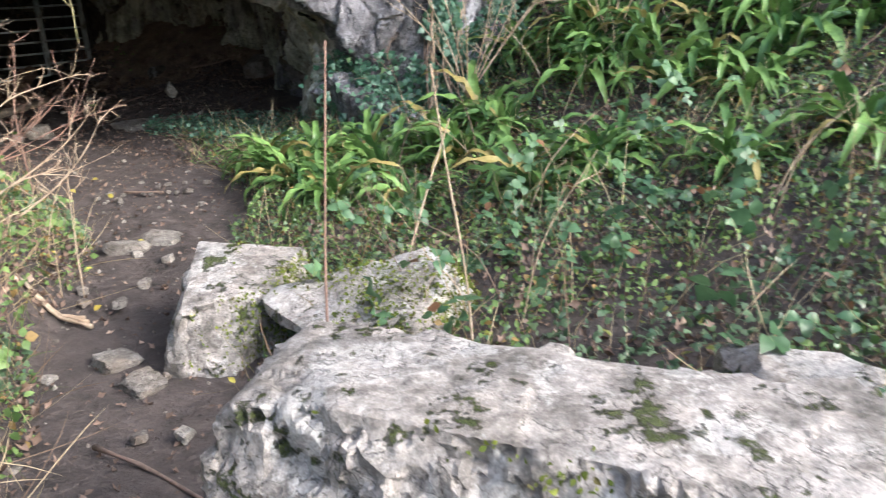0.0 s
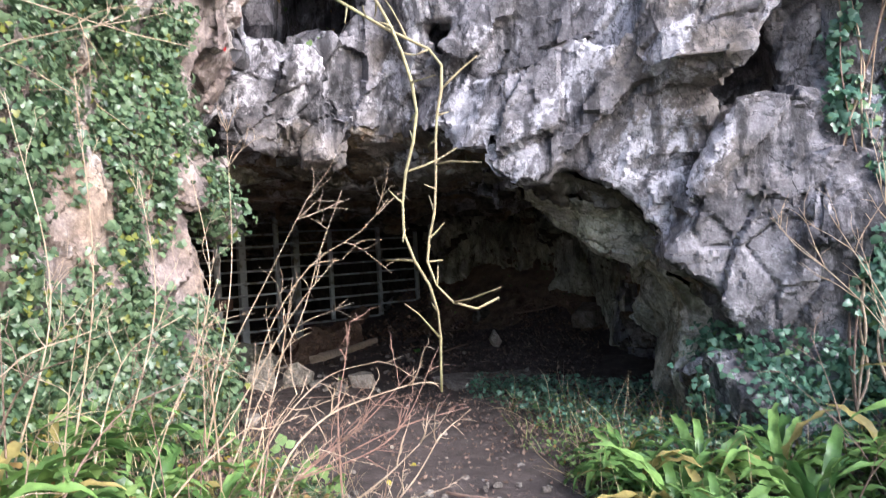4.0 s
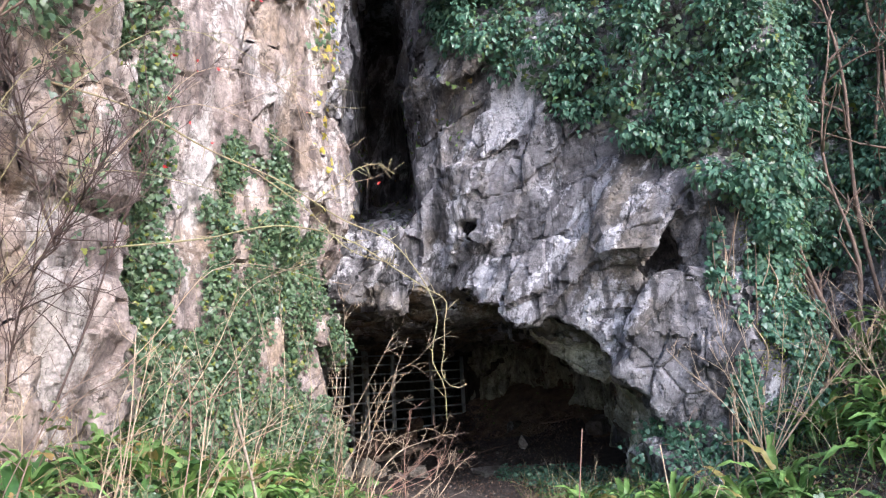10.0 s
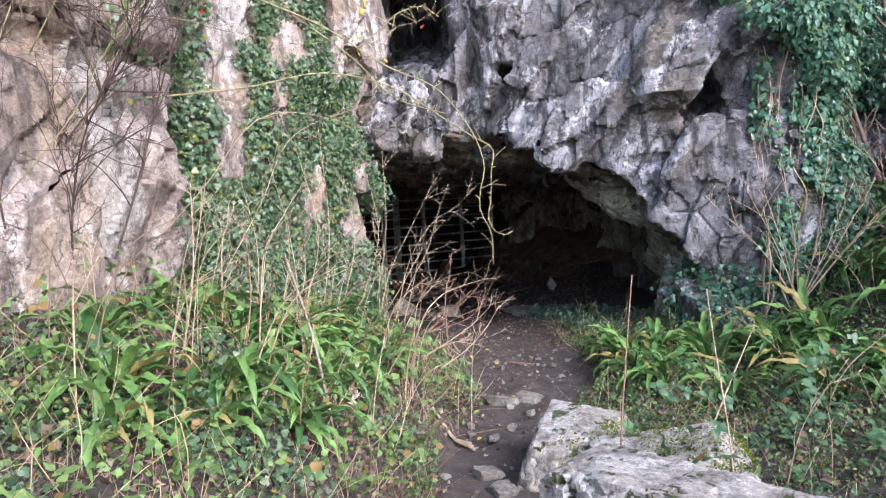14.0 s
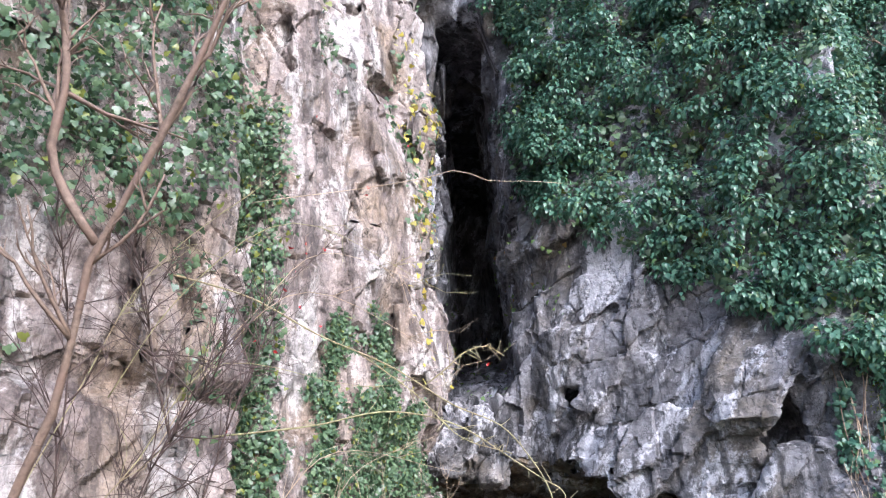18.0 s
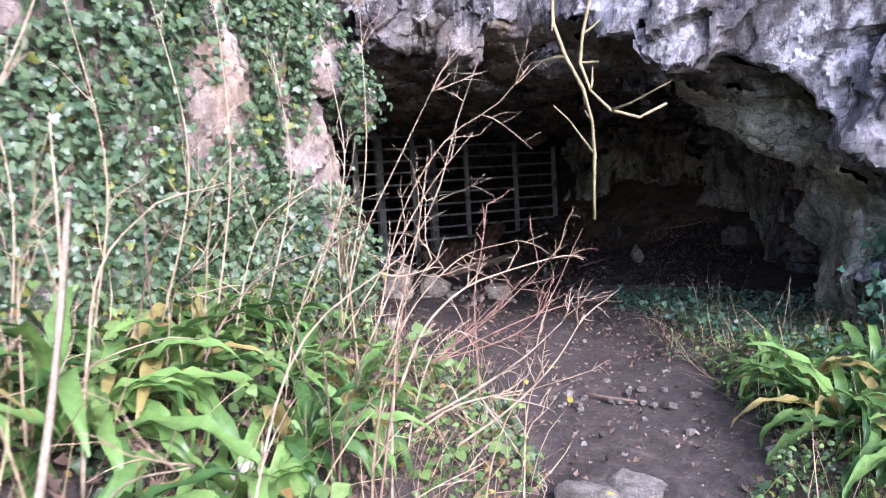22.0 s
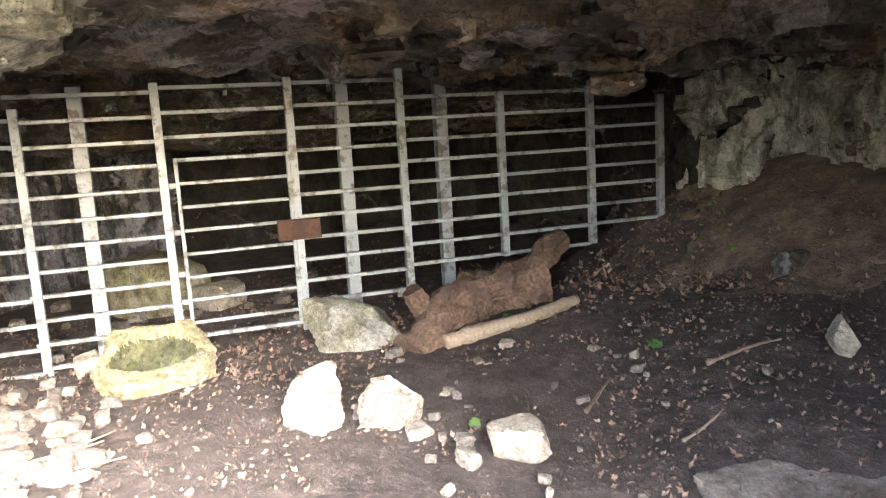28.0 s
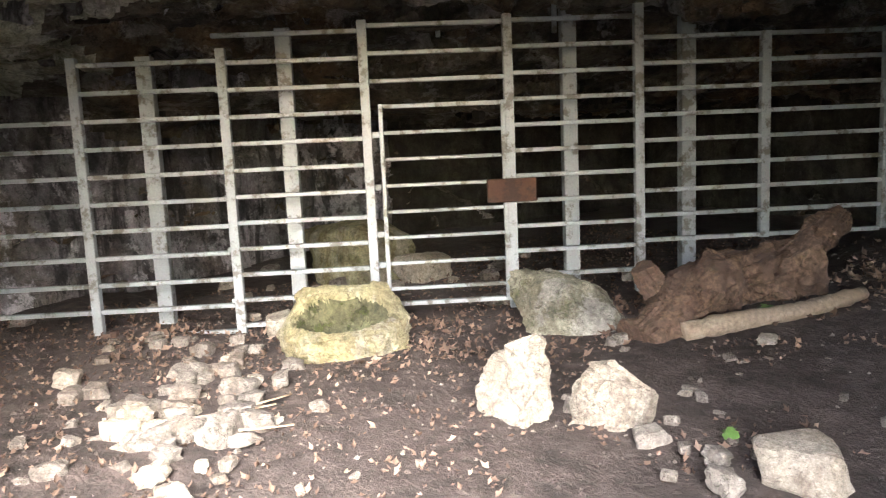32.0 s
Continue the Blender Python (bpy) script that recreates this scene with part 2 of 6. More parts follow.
GRASS = leafy("grass_blade", (0.07, 0.11, 0.025), (0.2, 0.24, 0.08), (0.4, 0.33, 0.18), 0.25, 0.5)
LITTER = leafy("dead_leaf", (0.09, 0.058, 0.042), (0.24, 0.16, 0.12), (0.36, 0.26, 0.2), 0.06, 0.7, 0.1)
STRAW = leafy("straw", (0.3, 0.22, 0.12), (0.55, 0.44, 0.28), (0.2, 0.13, 0.08), 0.2, 0.6, 0.2)
MOSS = leafy("moss_leaf", (0.09, 0.12, 0.015), (0.22, 0.25, 0.04), (0.12, 0.1, 0.03), 0.1, 0.8)
BLEACHED = leafy("bleached_leaf", (0.5, 0.4, 0.34), (0.72, 0.64, 0.56), (0.35, 0.22, 0.16), 0.1, 0.7)
RED = leafy("red_berry", (0.4, 0.02, 0.03), (0.6, 0.05, 0.05), (0.3, 0.02, 0.02), 0.1, 0.3, 0.0)
YELLOW = leafy("yellow_leaf", (0.4, 0.33, 0.05), (0.55, 0.47, 0.1), (0.4, 0.3, 0.05), 0.1, 0.5)


def wood(name, a, b_, c, scale=30, rough=0.75):
    m, nt, b = mat(name)
    p = geo_pos(nt)
    n1, n2 = noise_tex(nt, p, scale, 5, 0.7), noise_tex(nt, p, scale * 0.15, 4, 0.6)
    col = mix(nt, step(nt, n2, 0.35, 0.65), ramp(nt, n1, [(0.3, a), (0.65, b_)]), c)
    col = mix(nt, 0.4, col, ramp(nt, n1, [(0.3, (0.3, 0.3, 0.3)), (0.7, (0.7, 0.7, 0.7))]), "OVERLAY")
    nt.links.new(col, b.inputs["Base Color"])
    b.inputs["Roughness"].default_value = rough
    bump(nt, b, n1, 0.6, 0.01)
    return m


STEM = wood("dead_stem", (0.3, 0.22, 0.15), (0.56, 0.46, 0.35), (0.38, 0.27, 0.18))
STEM_RED = wood("reddish_shoot", (0.2, 0.1, 0.08), (0.35, 0.21, 0.16), (0.25, 0.16, 0.12))
STEM_GREEN = wood("green_shoot", (0.22, 0.21, 0.1), (0.42, 0.39, 0.2), (0.3, 0.23, 0.14))
BARK = wood("brown_bark", (0.12, 0.08, 0.06), (0.24, 0.17, 0.13), (0.2, 0.13, 0.1))
BARK_DARK = wood("dark_bark", (0.04, 0.026, 0.022), (0.12, 0.08, 0.065), (0.08, 0.05, 0.045))
ROTTEN = wood("rotten_wood", (0.035, 0.022, 0.016), (0.26, 0.17, 0.115), (0.1, 0.065, 0.05), 34, 0.9)
PALE_LOG = wood("pale_log", (0.2, 0.15, 0.11), (0.42, 0.35, 0.27), (0.3, 0.23, 0.17), 40)


def metal(name, base, rust, amount, metallic, rough):
    m, nt, b = mat(name)
    p = geo_pos(nt)
    n1, n2 = noise_tex(nt, p, 9, 6, 0.7), noise_tex(nt, p, 90, 3, 0.6)
    col = mix(nt, step(nt, n1, 0.62 - amount, 0.7 - amount), base, rust)
    col = mix(nt, 0.35, col, ramp(nt, n2, [(0.3, (0.35, 0.35, 0.35)), (0.7, (0.65, 0.65, 0.65))]), "OVERLAY")
    nt.links.new(col, b.inputs["Base Color"])
    b.inputs["Metallic"].default_value = metallic
    b.inputs["Roughness"].default_value = rough
    bump(nt, b, n2, 0.2, 0.004)
    return m


STEEL = metal("galvanised_steel", (0.36, 0.39, 0.42), (0.17, 0.165, 0.15), 0.1, 0.35, 0.5)
RUST = metal("rusty_steel", (0.075, 0.045, 0.036), (0.11, 0.058, 0.04), 0.15, 0.2, 0.85)


# ---- mesh helpers ----
def mesh_from(name, verts, faces, material, smooth=False):
    me = bpy.data.meshes.new(name)
    me.from_pydata([tuple(v) for v in verts] if not isinstance(verts, np.ndarray) else verts.tolist(), [], faces.tolist() if isinstance(faces, np.ndarray) else faces)
    me.materials.append(material)
    if smooth:
        me.shade_smooth()
    return me


def part(name, bm, material, parent=None, label="", smooth=False):
    me = bpy.data.meshes.new(name)
    bm.to_mesh(me)
    bm.free()
    me.materials.append(material)
    if smooth:
        me.shade_smooth()
    ob = new(name, me)
    if parent is not None:
        ob.parent = parent
    if label:
        ob["label"] = label
    return ob


@functools.lru_cache(None)
def lattice(seed):
    return np.random.default_rng(seed).random((32, 32, 32)).astype(np.float32)


LAT = lattice(5)


def vnoise(p, scale, shift=0.0):
    """Value noise in -1..1 of an array of places."""
    q = p * np.float32(scale) + np.float32(shift)
    i = np.floor(q).astype(np.int32)
    f = q - i
    f = f * f * (3 - 2 * f)
    a, b = i & 31, (i + 1) & 31
    x0, y0, z0, x1, y1, z1 = a[:, 0], a[:, 1], a[:, 2], b[:, 0], b[:, 1], b[:, 2]
    fx, fy, fz = f[:, 0], f[:, 1], f[:, 2]
    lo = (LAT[x0, y0, z0] * (1 - fx) + LAT[x1, y0, z0] * fx) * (1 - fy) + (LAT[x0, y1, z0] * (1 - fx) + LAT[x1, y1, z0] * fx) * fy
    hi = (LAT[x0, y0, z1] * (1 - fx) + LAT[x1, y0, z1] * fx) * (1 - fy) + (LAT[x0, y1, z1] * (1 - fx) + LAT[x1, y1, z1] * fx) * fy
    return (lo * (1 - fz) + hi * fz) * 2 - 1


def plates(p, size, seed, offset, tilt):
    """Broken rock relief: every block has one flat face at its own level and slope, with steps between."""
    q = p / np.array(size, np.float32)
    base = np.floor(q).astype(np.int32)
    lat = [lattice(seed + k) for k in range(4)]
    lean = (np.random.default_rng(seed).random((32, 32, 32, 3)) * 2 - 1).astype(np.float32) * (tilt * np.array(size, np.float32))
    least = np.full(len(p), 9e9, np.float32)
    out = np.zeros(len(p), np.float32)
    for dx in (-1, 0, 1):
        for dy in (-1, 0, 1):
            for dz in (-1, 0, 1):
                c = base + np.array((dx, dy, dz), np.int32)
                k = (c[:, 0] & 31, c[:, 1] & 31, c[:, 2] & 31)
                d = q - c - np.stack([lat[0][k], lat[1][k], lat[2][k]], 1)
                far = np.einsum("ij,ij->i", d, d)
                m = far < least
                least[m] = far[m]
                out[m] = ((lat[3][k] * 2 - 1) * offset + np.einsum("ij,ij->i", d, lean[k]))[m]
    return out


def blocks(p, size, seed, offset, tilt, dip=24, strike=20):
    """Jointed relief: courses of uneven slanting blocks, each with its own level and slope."""
    a, b = radians(dip), radians(strike)
    x, y, z = p.T
    u = x * math.cos(b) + y * math.sin(b)
    v = -x * math.sin(b) + y * math.cos(b)
    q = np.stack([(u * math.cos(a) + z * math.sin(a)) / size[0], v / size[1], (z * math.cos(a) - u * math.sin(a)) / size[2]], 1)
    lat = [lattice(seed + k) for k in range(6)]
    row = np.floor(q[:, 2]).astype(np.int32)
    q[:, 0] += lat[0][row & 31, 3, 5] * 0.9
    q[:, 1] += lat[0][row & 31, 7, 9] * 0.9
    col = np.floor(q[:, 0]).astype(np.int32)
    q[:, 2] += (lat[1][col & 31, row & 31, 11] - 0.5) * 0.7
    c = np.floor(q).astype(np.int32)
    k = (c[:, 0] & 31, c[:, 1] & 31, c[:, 2] & 31)
    f = q - c - 0.5
    slope = (lat[3][k] - 0.5) * f[:, 0] + (lat[4][k] - 0.5) * f[:, 1] + (lat[5][k] - 0.5) * f[:, 2]
    return ((lat[2][k] * 2 - 1) * offset + slope * (2 * tilt * float(np.mean(size)))).astype(np.float32)


def slanted(p, dip):
    """Places in axes turned by the dip of the bedding, in the plane of the cliff."""
    a = radians(dip)
    x, y, z = p.T
    return np.stack([x * math.cos(a) + z * math.sin(a), y, z * math.cos(a) - x * math.sin(a)], 1)


def ground_z(x, y):
    """Height of the ground: trodden path, banks on both sides, cave floor."""
    x, y = np.asarray(x, float), np.asarray(y, float)
    px = np.interp(y, [-30, -2, 2.5, 4.4, 6.3, 8, 10, 40], [3, 0.9, -1.25, -1.8, -2.6, -4.4, -5.5, -6])
    pz = np.interp(y, [-30, 2.5, 4.5, 5.5, 7, 9, 11, 14, 40], [-0.6, 0.0, 0.08, 0.2, 0.17, 0.16, 0.25, 0.35, 0.4])
    side = x - px
    left = np.clip(-side - 0.45, 0, None)
    right = np.clip(side - 0.6, 0, None)
    out_w = 1 / (1 + np.exp((y - 4.9) * 4))
    bank_l = out_w * np.minimum(0.75 * np.tanh(left * 1.1) + 0.28 * left, 3.5)
    bank_l *= np.interp(y, [-6, -1, 1.5, 4, 5], [0.3, 0.6, 1.0, 0.8, 0.5])
    hill = np.clip(x + 0.25, 0, None)
    bank_r = 0.12 * np.tanh(right * 2) + np.interp(y, [-12, -4, 1, 5, 7, 9], [-0.03, 0.02, 0.12, 0.3, 0.9, 1.1]) * hill ** 1.1
    bank_r = np.where(y > 6.8, np.minimum(bank_r, 12), bank_r)
    inner = 1 / (1 + np.exp(-(y - 7.2) * 3))
    bank_c = inner * np.interp(x, [-6.6, -5.8], [0.05, 1.0]) * (0.05 * np.clip(y - 9, 0, 5) + 0.5 * np.clip(y - 11.3 + 0.15 * (x + 4.5), 0, 2))
    far = np.hypot(x + 2, y - 4)
    return pz + bank_l + np.minimum(bank_r, 9) * 1.0 + bank_c + np.clip(far - 14, 0, 60) * np.interp(y, [-6, 4], [-0.06, 0.12])


# ---- the cliff and the cave ----
def box_d(p, lo, hi):
    lo, hi = np.array(lo, np.float32), np.array(hi, np.float32)
    q = np.abs(p - (lo + hi) / 2) - (hi - lo) / 2
    return np.linalg.norm(np.maximum(q, 0), axis=1) + np.minimum(q.max(1), 0)


def blob_d(p, c, r):
    q = (p - np.array(c, np.float32)) / np.array(r, np.float32)
    return (np.linalg.norm(q, axis=1) - 1) * min(r)


def half_d(p, at, n):
    n = np.array(n, np.float32)
    n /= np.linalg.norm(n)
    return (p - np.array(at, np.float32)) @ n


def smin(a, b, k):
    h = np.clip(0.5 + 0.5 * (b - a) / k, 0, 1)
    return b * (1 - h) + a * h - k * h * (1 - h)


def smax(a, b, k):
    return -smin(-a, -b, k)


def turned_box(p, c, half, angle):
    a = radians(angle)
    q = p - np.array(c, np.float32)
    r = np.stack([q[:, 0] * math.cos(a) + q[:, 1] * math.sin(a), -q[:, 0] * math.sin(a) + q[:, 1] * math.cos(a), q[:, 2]], 1)
    return box_d(r, [-h for h in half], half)


def plan_d(p, poly):
    """Signed distance in plan to a closed outline."""
    v = np.array(poly, np.float32)
    x = p[:, :2]
    best = np.full(len(p), 1e9, np.float32)
    inside = np.zeros(len(p), bool)
    for a, b in zip(v, np.roll(v, -1, 0)):
        e, w = b - a, x - a
        t = np.clip((w @ e) / (e @ e), 0, 1)
        best = np.minimum(best, np.linalg.norm(w - t[:, None] * e, axis=1))
        cross = (a[1] > x[:, 1]) != (b[1] > x[:, 1])
        inside ^= cross & (x[:, 0] < (b[0] - a[0]) * (x[:, 1] - a[1]) / (b[1] - a[1] + 1e-9) + a[0])
    return np.where(inside, -best, best)


def bell(p, x, y, r):
    return np.exp(-((p[:, 0] - x) ** 2 + (p[:, 1] - y) ** 2) / (r * r))


def ceiling_z(p):
    x, y = p[:, 0], p[:, 1]
    z = 2.2 - 0.2 * bell(p, -6.1, 6.8, 0.7) + 0.2 * bell(p, -4.7, 6.4, 1.1) - 0.15 * bell(p, -4.6, 10.2, 1.6)
    z -= 0.5 * np.clip((-0.87 * (x + 8.06) + 0.5 * (y - 7.87) - 0.5) / 1.5, 0, 1)
    z -= 0.2 * np.clip((7.6 - y - 0.58 * (x + 8.06)) / 1.2, 0, 1)
    inner = np.minimum(z, np.interp(x, [-2.9, -2.3, -1.75, -1.4, -1.0], [2.3, 1.95, 1.42, 1.3, 0.9]))
    lip = np.interp(x, [-4.1, -3.4, -2.72, -2.4, -2.1, -1.78, -1.45, -1.3, -1.1, -0.92, -0.78, -0.6], [2.46, 2.52, 2.48, 2.35, 2.18, 2.02, 1.93, 1.7, 1.5, 1.28, 1.0, 0.3])
    w = np.clip((y - 6.55) / 0.75, 0, 1)
    z = np.where(x > -4.6, lip + (inner - lip) * w * w * (3 - 2 * w), z)
    left = 2.06 + 0.32 * (y - 4.65)
    k = np.clip((-3.1 - x) / 0.4, 0, 1) * np.clip((x + 5.4) / 0.8, 0, 1) * np.clip((6.6 - y) / 0.4, 0, 1)
    return z + (np.minimum(left, z) - z) * k


HANG = (-5.92, 6.85, 1.87)
CAVE_PLAN = [(-3.55, 4.6), (-2.5, 4.5), (-0.55, 5.6), (-0.65, 6.3), (-1.2, 7.15), (-1.4, 7.75), (-1.7, 8.5), (-1.95, 9.6), (-2.7, 11.5), (-4.5, 12.75), (-5.55, 12.45), (-7.0, 13.9), (-10.4, 13.9), (-11.3, 10), (-9.6, 6.1), (-6, 5.0)]


def rock_base(p):
    """Signed distance of the bare shape: two buttresses, the fissure between them, the cave under them."""
    x, y, z = p.T
    lean = 0.03 * (z - 3)
    edge = 4.98 - 0.36 * np.clip((2.95 - z) / 0.15, 0, 1)
    face = -3.3 - 0.1 * np.clip((2.9 - z) / 0.2, 0, 1) * np.clip((y - 3.3) / 0.5, 0, 1) + 0.1 * np.exp(-((y - 1.6) / 0.7) ** 2) - 0.28 * np.exp(-((y - 2.45) / 0.16) ** 2) - 0.15 * np.exp(-((z - 2.72) / 0.07) ** 2) * (y < 2.4)
    left = smax(smax(x - (face - lean), y - edge, 0.12), half_d(p, (-3.3, 4.7, 4), (0.8, 0.6, 0)), 0.15)
    left = smax(left, z - 9.3, 0.3)
    nose = np.interp(z, [2.3, 2.8, 3.05, 3.3, 3.6, 3.9, 4.2, 5.2, 7.0], [-3.15, -3.12, -2.92, -3.12, -3.25, -3.33, -3.17, -3.2, -3.35])
    right = smax(smax(6.42 - y + 0.05 * (z - 3), nose - x, 0.1), smax(x - 0.45, half_d(p, (0.0, 6.45, 2), (0.6, -1.0, 0)), 0.2), 0.15)
    right = smax(right, half_d(p, (-3.15, 6.75, 4), (-0.6, -0.8, 0.05)), 0.1)
    right = smin(right, smax(smax(-4.2 - x, 6.75 - y, 0.2), x - 0.4, 0.2), 0.2)
    groove = np.hypot(x + 0.78 - 0.1 * (z - 2.4), np.clip(np.abs(y - 6.45) - 0.2, 0, None)) - 0.12 * np.clip(1.4 - np.abs(z - 2.35) * 1.1, 0, 1)
    right = smax(right, -groove, 0.05)
    right = smax(right, -blob_d(p, (-2.76, 6.5, 3.2), (0.2, 0.4, 0.13)), 0.06)
    right = smax(right, -blob_d(p, (-2.2, 6.35, 2.35), (0.3, 0.35, 0.13)), 0.06)
    back = smax(6.55 + 0.18 * (x + 3.2) - y, x + 3.4, 0.2)
    shut = smax(x + 6.0, -(y - 4.0), 0.3)
    # Unseen rock roof added over the fissure to keep sky light out.
    shade_lid = smax(smax(x + 3.9, 8.8 - z, 0.2), 4.0 - y, 0.2)
    chute = x + 3.5 + 0.4 * np.exp(-((y - 5.75) / 0.55) ** 2) + 0.75 * np.clip(2.95 - z, 0, 1)
    plug = smax(smax(z - 3.15 - 0.55 * (y - 5.2), chute, 0.15), 4.4 - y, 0.15)
    d = smin(smin(left, right, 0.08), smin(back, smin(plug, smin(shut, shade_lid, 0.2), 0.1), 0.15), 0.1)
    hill = smax(smax(8.2 - y, -0.4 - x, 0.4), z - 8.5, 0.4)
    d = smin(d, hill, 0.5)
    slot = smax(np.abs((x + 3.85) * 0.87 + (y - 6.5) * 0.49) - 0.48 + 0.03 * (z - 5), smax(2.95 + 0.3 * (y - 5.5) - z, z - 8.7, 0.1), 0.1)
    d = smax(d, -smax(slot, smax(5.0 - y, y - 12.5, 0.1), 0.1), 0.1)
    cave = plan_d(p, CAVE_PLAN)
    d = smax(d, -smax(cave, z - ceiling_z(p), 0.12), 0.06)
    d = smax(d, -blob_d(p, (-1.75, 8.6, 0.35), (0.9, 0.9, 0.8)), 0.06)
    return smin(d, turned_box(p, HANG, (0.24, 0.16, 0.1), 35), 0.12)


def surface_net(lo, hi, h):
    n = [int((b - a) / h) // 4 * 4 + 1 for a, b in zip(lo, hi)]
    ax = [np.float32(a) + np.float32(h) * np.arange(k, dtype=np.float32) for a, k in zip(lo, n)]
    # far from the surface a coarse value is enough
    cy_, cz_ = np.meshgrid(ax[1][::4], ax[2][::4], indexing="ij")
    rough = np.stack([rock_base(np.stack([np.full(cy_.size, x, np.float32), cy_.ravel(), cz_.ravel()], 1)).reshape(cy_.shape) for x in ax[0][::4]]).astype(np.float32)
    least = np.abs(rough)
    for a in range(3):
        pad = np.moveaxis(least, a, 0)
        m = pad.copy()
        m[1:] = np.minimum(m[1:], pad[:-1])
        m[:-1] = np.minimum(m[:-1], pad[1:])
        least = np.moveaxis(m, 0, a)
    d = np.empty(n, np.float32)
    yy, zz = [g.ravel() for g in np.meshgrid(np.arange(n[1]), np.arange(n[2]), indexing="ij")]
    for i, x in enumerate(ax[0]):
        c = ((i + 2) // 4, (yy + 2) // 4, (zz + 2) // 4)
        v = rough[c]
        k = least[c] < 0.5
        p = np.stack([np.full(int(k.sum()), x, np.float32), ax[1][yy[k]], ax[2][zz[k]]], 1)
        t = rock_base(p).astype(np.float32)
        e = np.abs(t) < 0.42
        q = p[e]
        w = q + 0.02 * np.stack([vnoise(q, 2.1, 3), vnoise(q, 2.1, 11), vnoise(q, 2.1, 19)], 1)
        east = (q[:, 1] > 5.25) & (q[:, 0] > -3.9)
        inner = (q[:, 1] > 6.7 - 0.5 * (q[:, 0] + 2)) & (q[:, 2] < 2.5) & (q[:, 2] > 1.7)
        rel = 0.05 * vnoise(q, 0.6)
        rel[east] += plates(slanted(w[east], -42), (0.7, 0.75, 1.25), 60, 0.075, 0.27)
        rel[~east] += plates(slanted(w[~east], 6), (0.55, 0.55, 0.9), 64, 0.075, 0.24)
        near = (np.abs(t[e] + rel) < 0.16) & inner
        rel[near] += blocks(w[near], (0.6, 0.6, 0.12), 160, 0.045, 0.2, 4, 30)
        t[e] += rel.astype(np.float32)
        v[k] = t
        d[i] = v.reshape(n[1], n[2])
    for a in range(3):
        for e in (0, -1):
            np.moveaxis(d, a, 0)[e] = np.maximum(np.moveaxis(d, a, 0)[e], 0.02)
    ids = np.arange(d.size).reshape(n)
    s = d < 0
    cells = [k - 1 for k in n]
    total = np.zeros((cells[0] * cells[1] * cells[2], 3), np.float64)
    count = np.zeros(len(total))
    quads = []
    cid = np.arange(len(total)).reshape(cells)
    for a in range(3):
        lo_s = [slice(None)] * 3
        hi_s = [slice(None)] * 3
        lo_s[a], hi_s[a] = slice(0, -1), slice(1, None)
        cross = s[tuple(lo_s)] != s[tuple(hi_s)]
        b, c = (a + 1) % 3, (a + 2) % 3
        ok = [slice(None)] * 3
        ok[b], ok[c] = slice(1, -1), slice(1, -1)
        keep = np.zeros_like(cross)
        keep[tuple(ok)] = True
        e = np.argwhere(cross & keep)
        f = e.copy()
        f[:, a] += 1
        va, vb = d[tuple(e.T)], d[tuple(f.T)]
        pos = e.astype(np.float64)
        pos[:, a] += va / (va - vb)
        ring = []
        for db, dc in ((-1, -1), (0, -1), (0, 0), (-1, 0)):
            g = e.copy()
            g[:, b] += db
            g[:, c] += dc
            k = cid[tuple(g.T)]
            ring.append(k)
            for j in range(3):
                total[:, j] += np.bincount(k, pos[:, j], len(total))
            count += np.bincount(k, minlength=len(total))
        ring = np.stack(ring, 1)
        flip = va > 0
        ring[flip] = ring[flip][:, ::-1]
        quads.append(ring)
    quads = np.concatenate(quads)
    used = np.unique(quads)
    back = np.full(len(total), -1)
    back[used] = np.arange(len(used))
    verts = total[used] / count[used][:, None] * h + np.array(lo)
    return verts, back[quads]


def without_crumbs(v, f, least=400):
    """Leaves out loose bits that touch nothing."""
    lab = np.arange(len(v))
    order = np.argsort(f.ravel(), kind="stable")
    starts = np.searchsorted(f.ravel()[order], np.arange(len(v)))
    for _ in range(60):
        m = lab[f].min(1)
        old = lab
        lab = np.minimum(lab, np.minimum.reduceat(np.repeat(m, 4)[order], starts))
        for _ in range(6):
            lab = lab[lab]
        if (lab == old).all():
            break
    size = np.bincount(lab, minlength=len(v))
    return f[size[lab[f[:, 0]]] > least]


RV, RF = surface_net((-12.0, -3.0, -0.6), (3.6, 15.0, 9.6), 0.06)

RF = without_crumbs(RV, RF)


def cells(p, size, seed, offset, tilt):
    """Broken facets: relief of each place and its distance to the nearest joint."""
    q = p / np.array(size, np.float32)
    c0 = np.floor(q).astype(np.int32)
    lat = [lattice(seed + k) for k in range(4)]
    lean = np.stack([lattice(seed + 4 + k) * 2 - 1 for k in range(3)], -1) * np.float32(tilt * float(np.mean(size)))
    out = np.zeros(len(q), np.float32)
    least, second = np.full(len(q), 9e9, np.float32), np.full(len(q), 9e9, np.float32)
    for i in (-1, 0, 1):
        for j in (-1, 0, 1):
            for l in (-1, 0, 1):
                c = c0 + np.array((i, j, l), np.int32)
                k = (c[:, 0] & 31, c[:, 1] & 31, c[:, 2] & 31)
                d = q - c - np.stack([lat[0][k], lat[1][k], lat[2][k]], 1)
                far = np.einsum("ij,ij->i", d, d)
                m = far < least
                second = np.where(m, least, np.minimum(second, far))
                least = np.where(m, far, least)
                out[m] = (lat[3][k[0][m], k[1][m], k[2][m]] * 2 - 1) * offset + np.einsum("ij,ij->i", d[m], lean[k[0][m], k[1][m], k[2][m]])
    return out, np.sqrt(second) - np.sqrt(least)


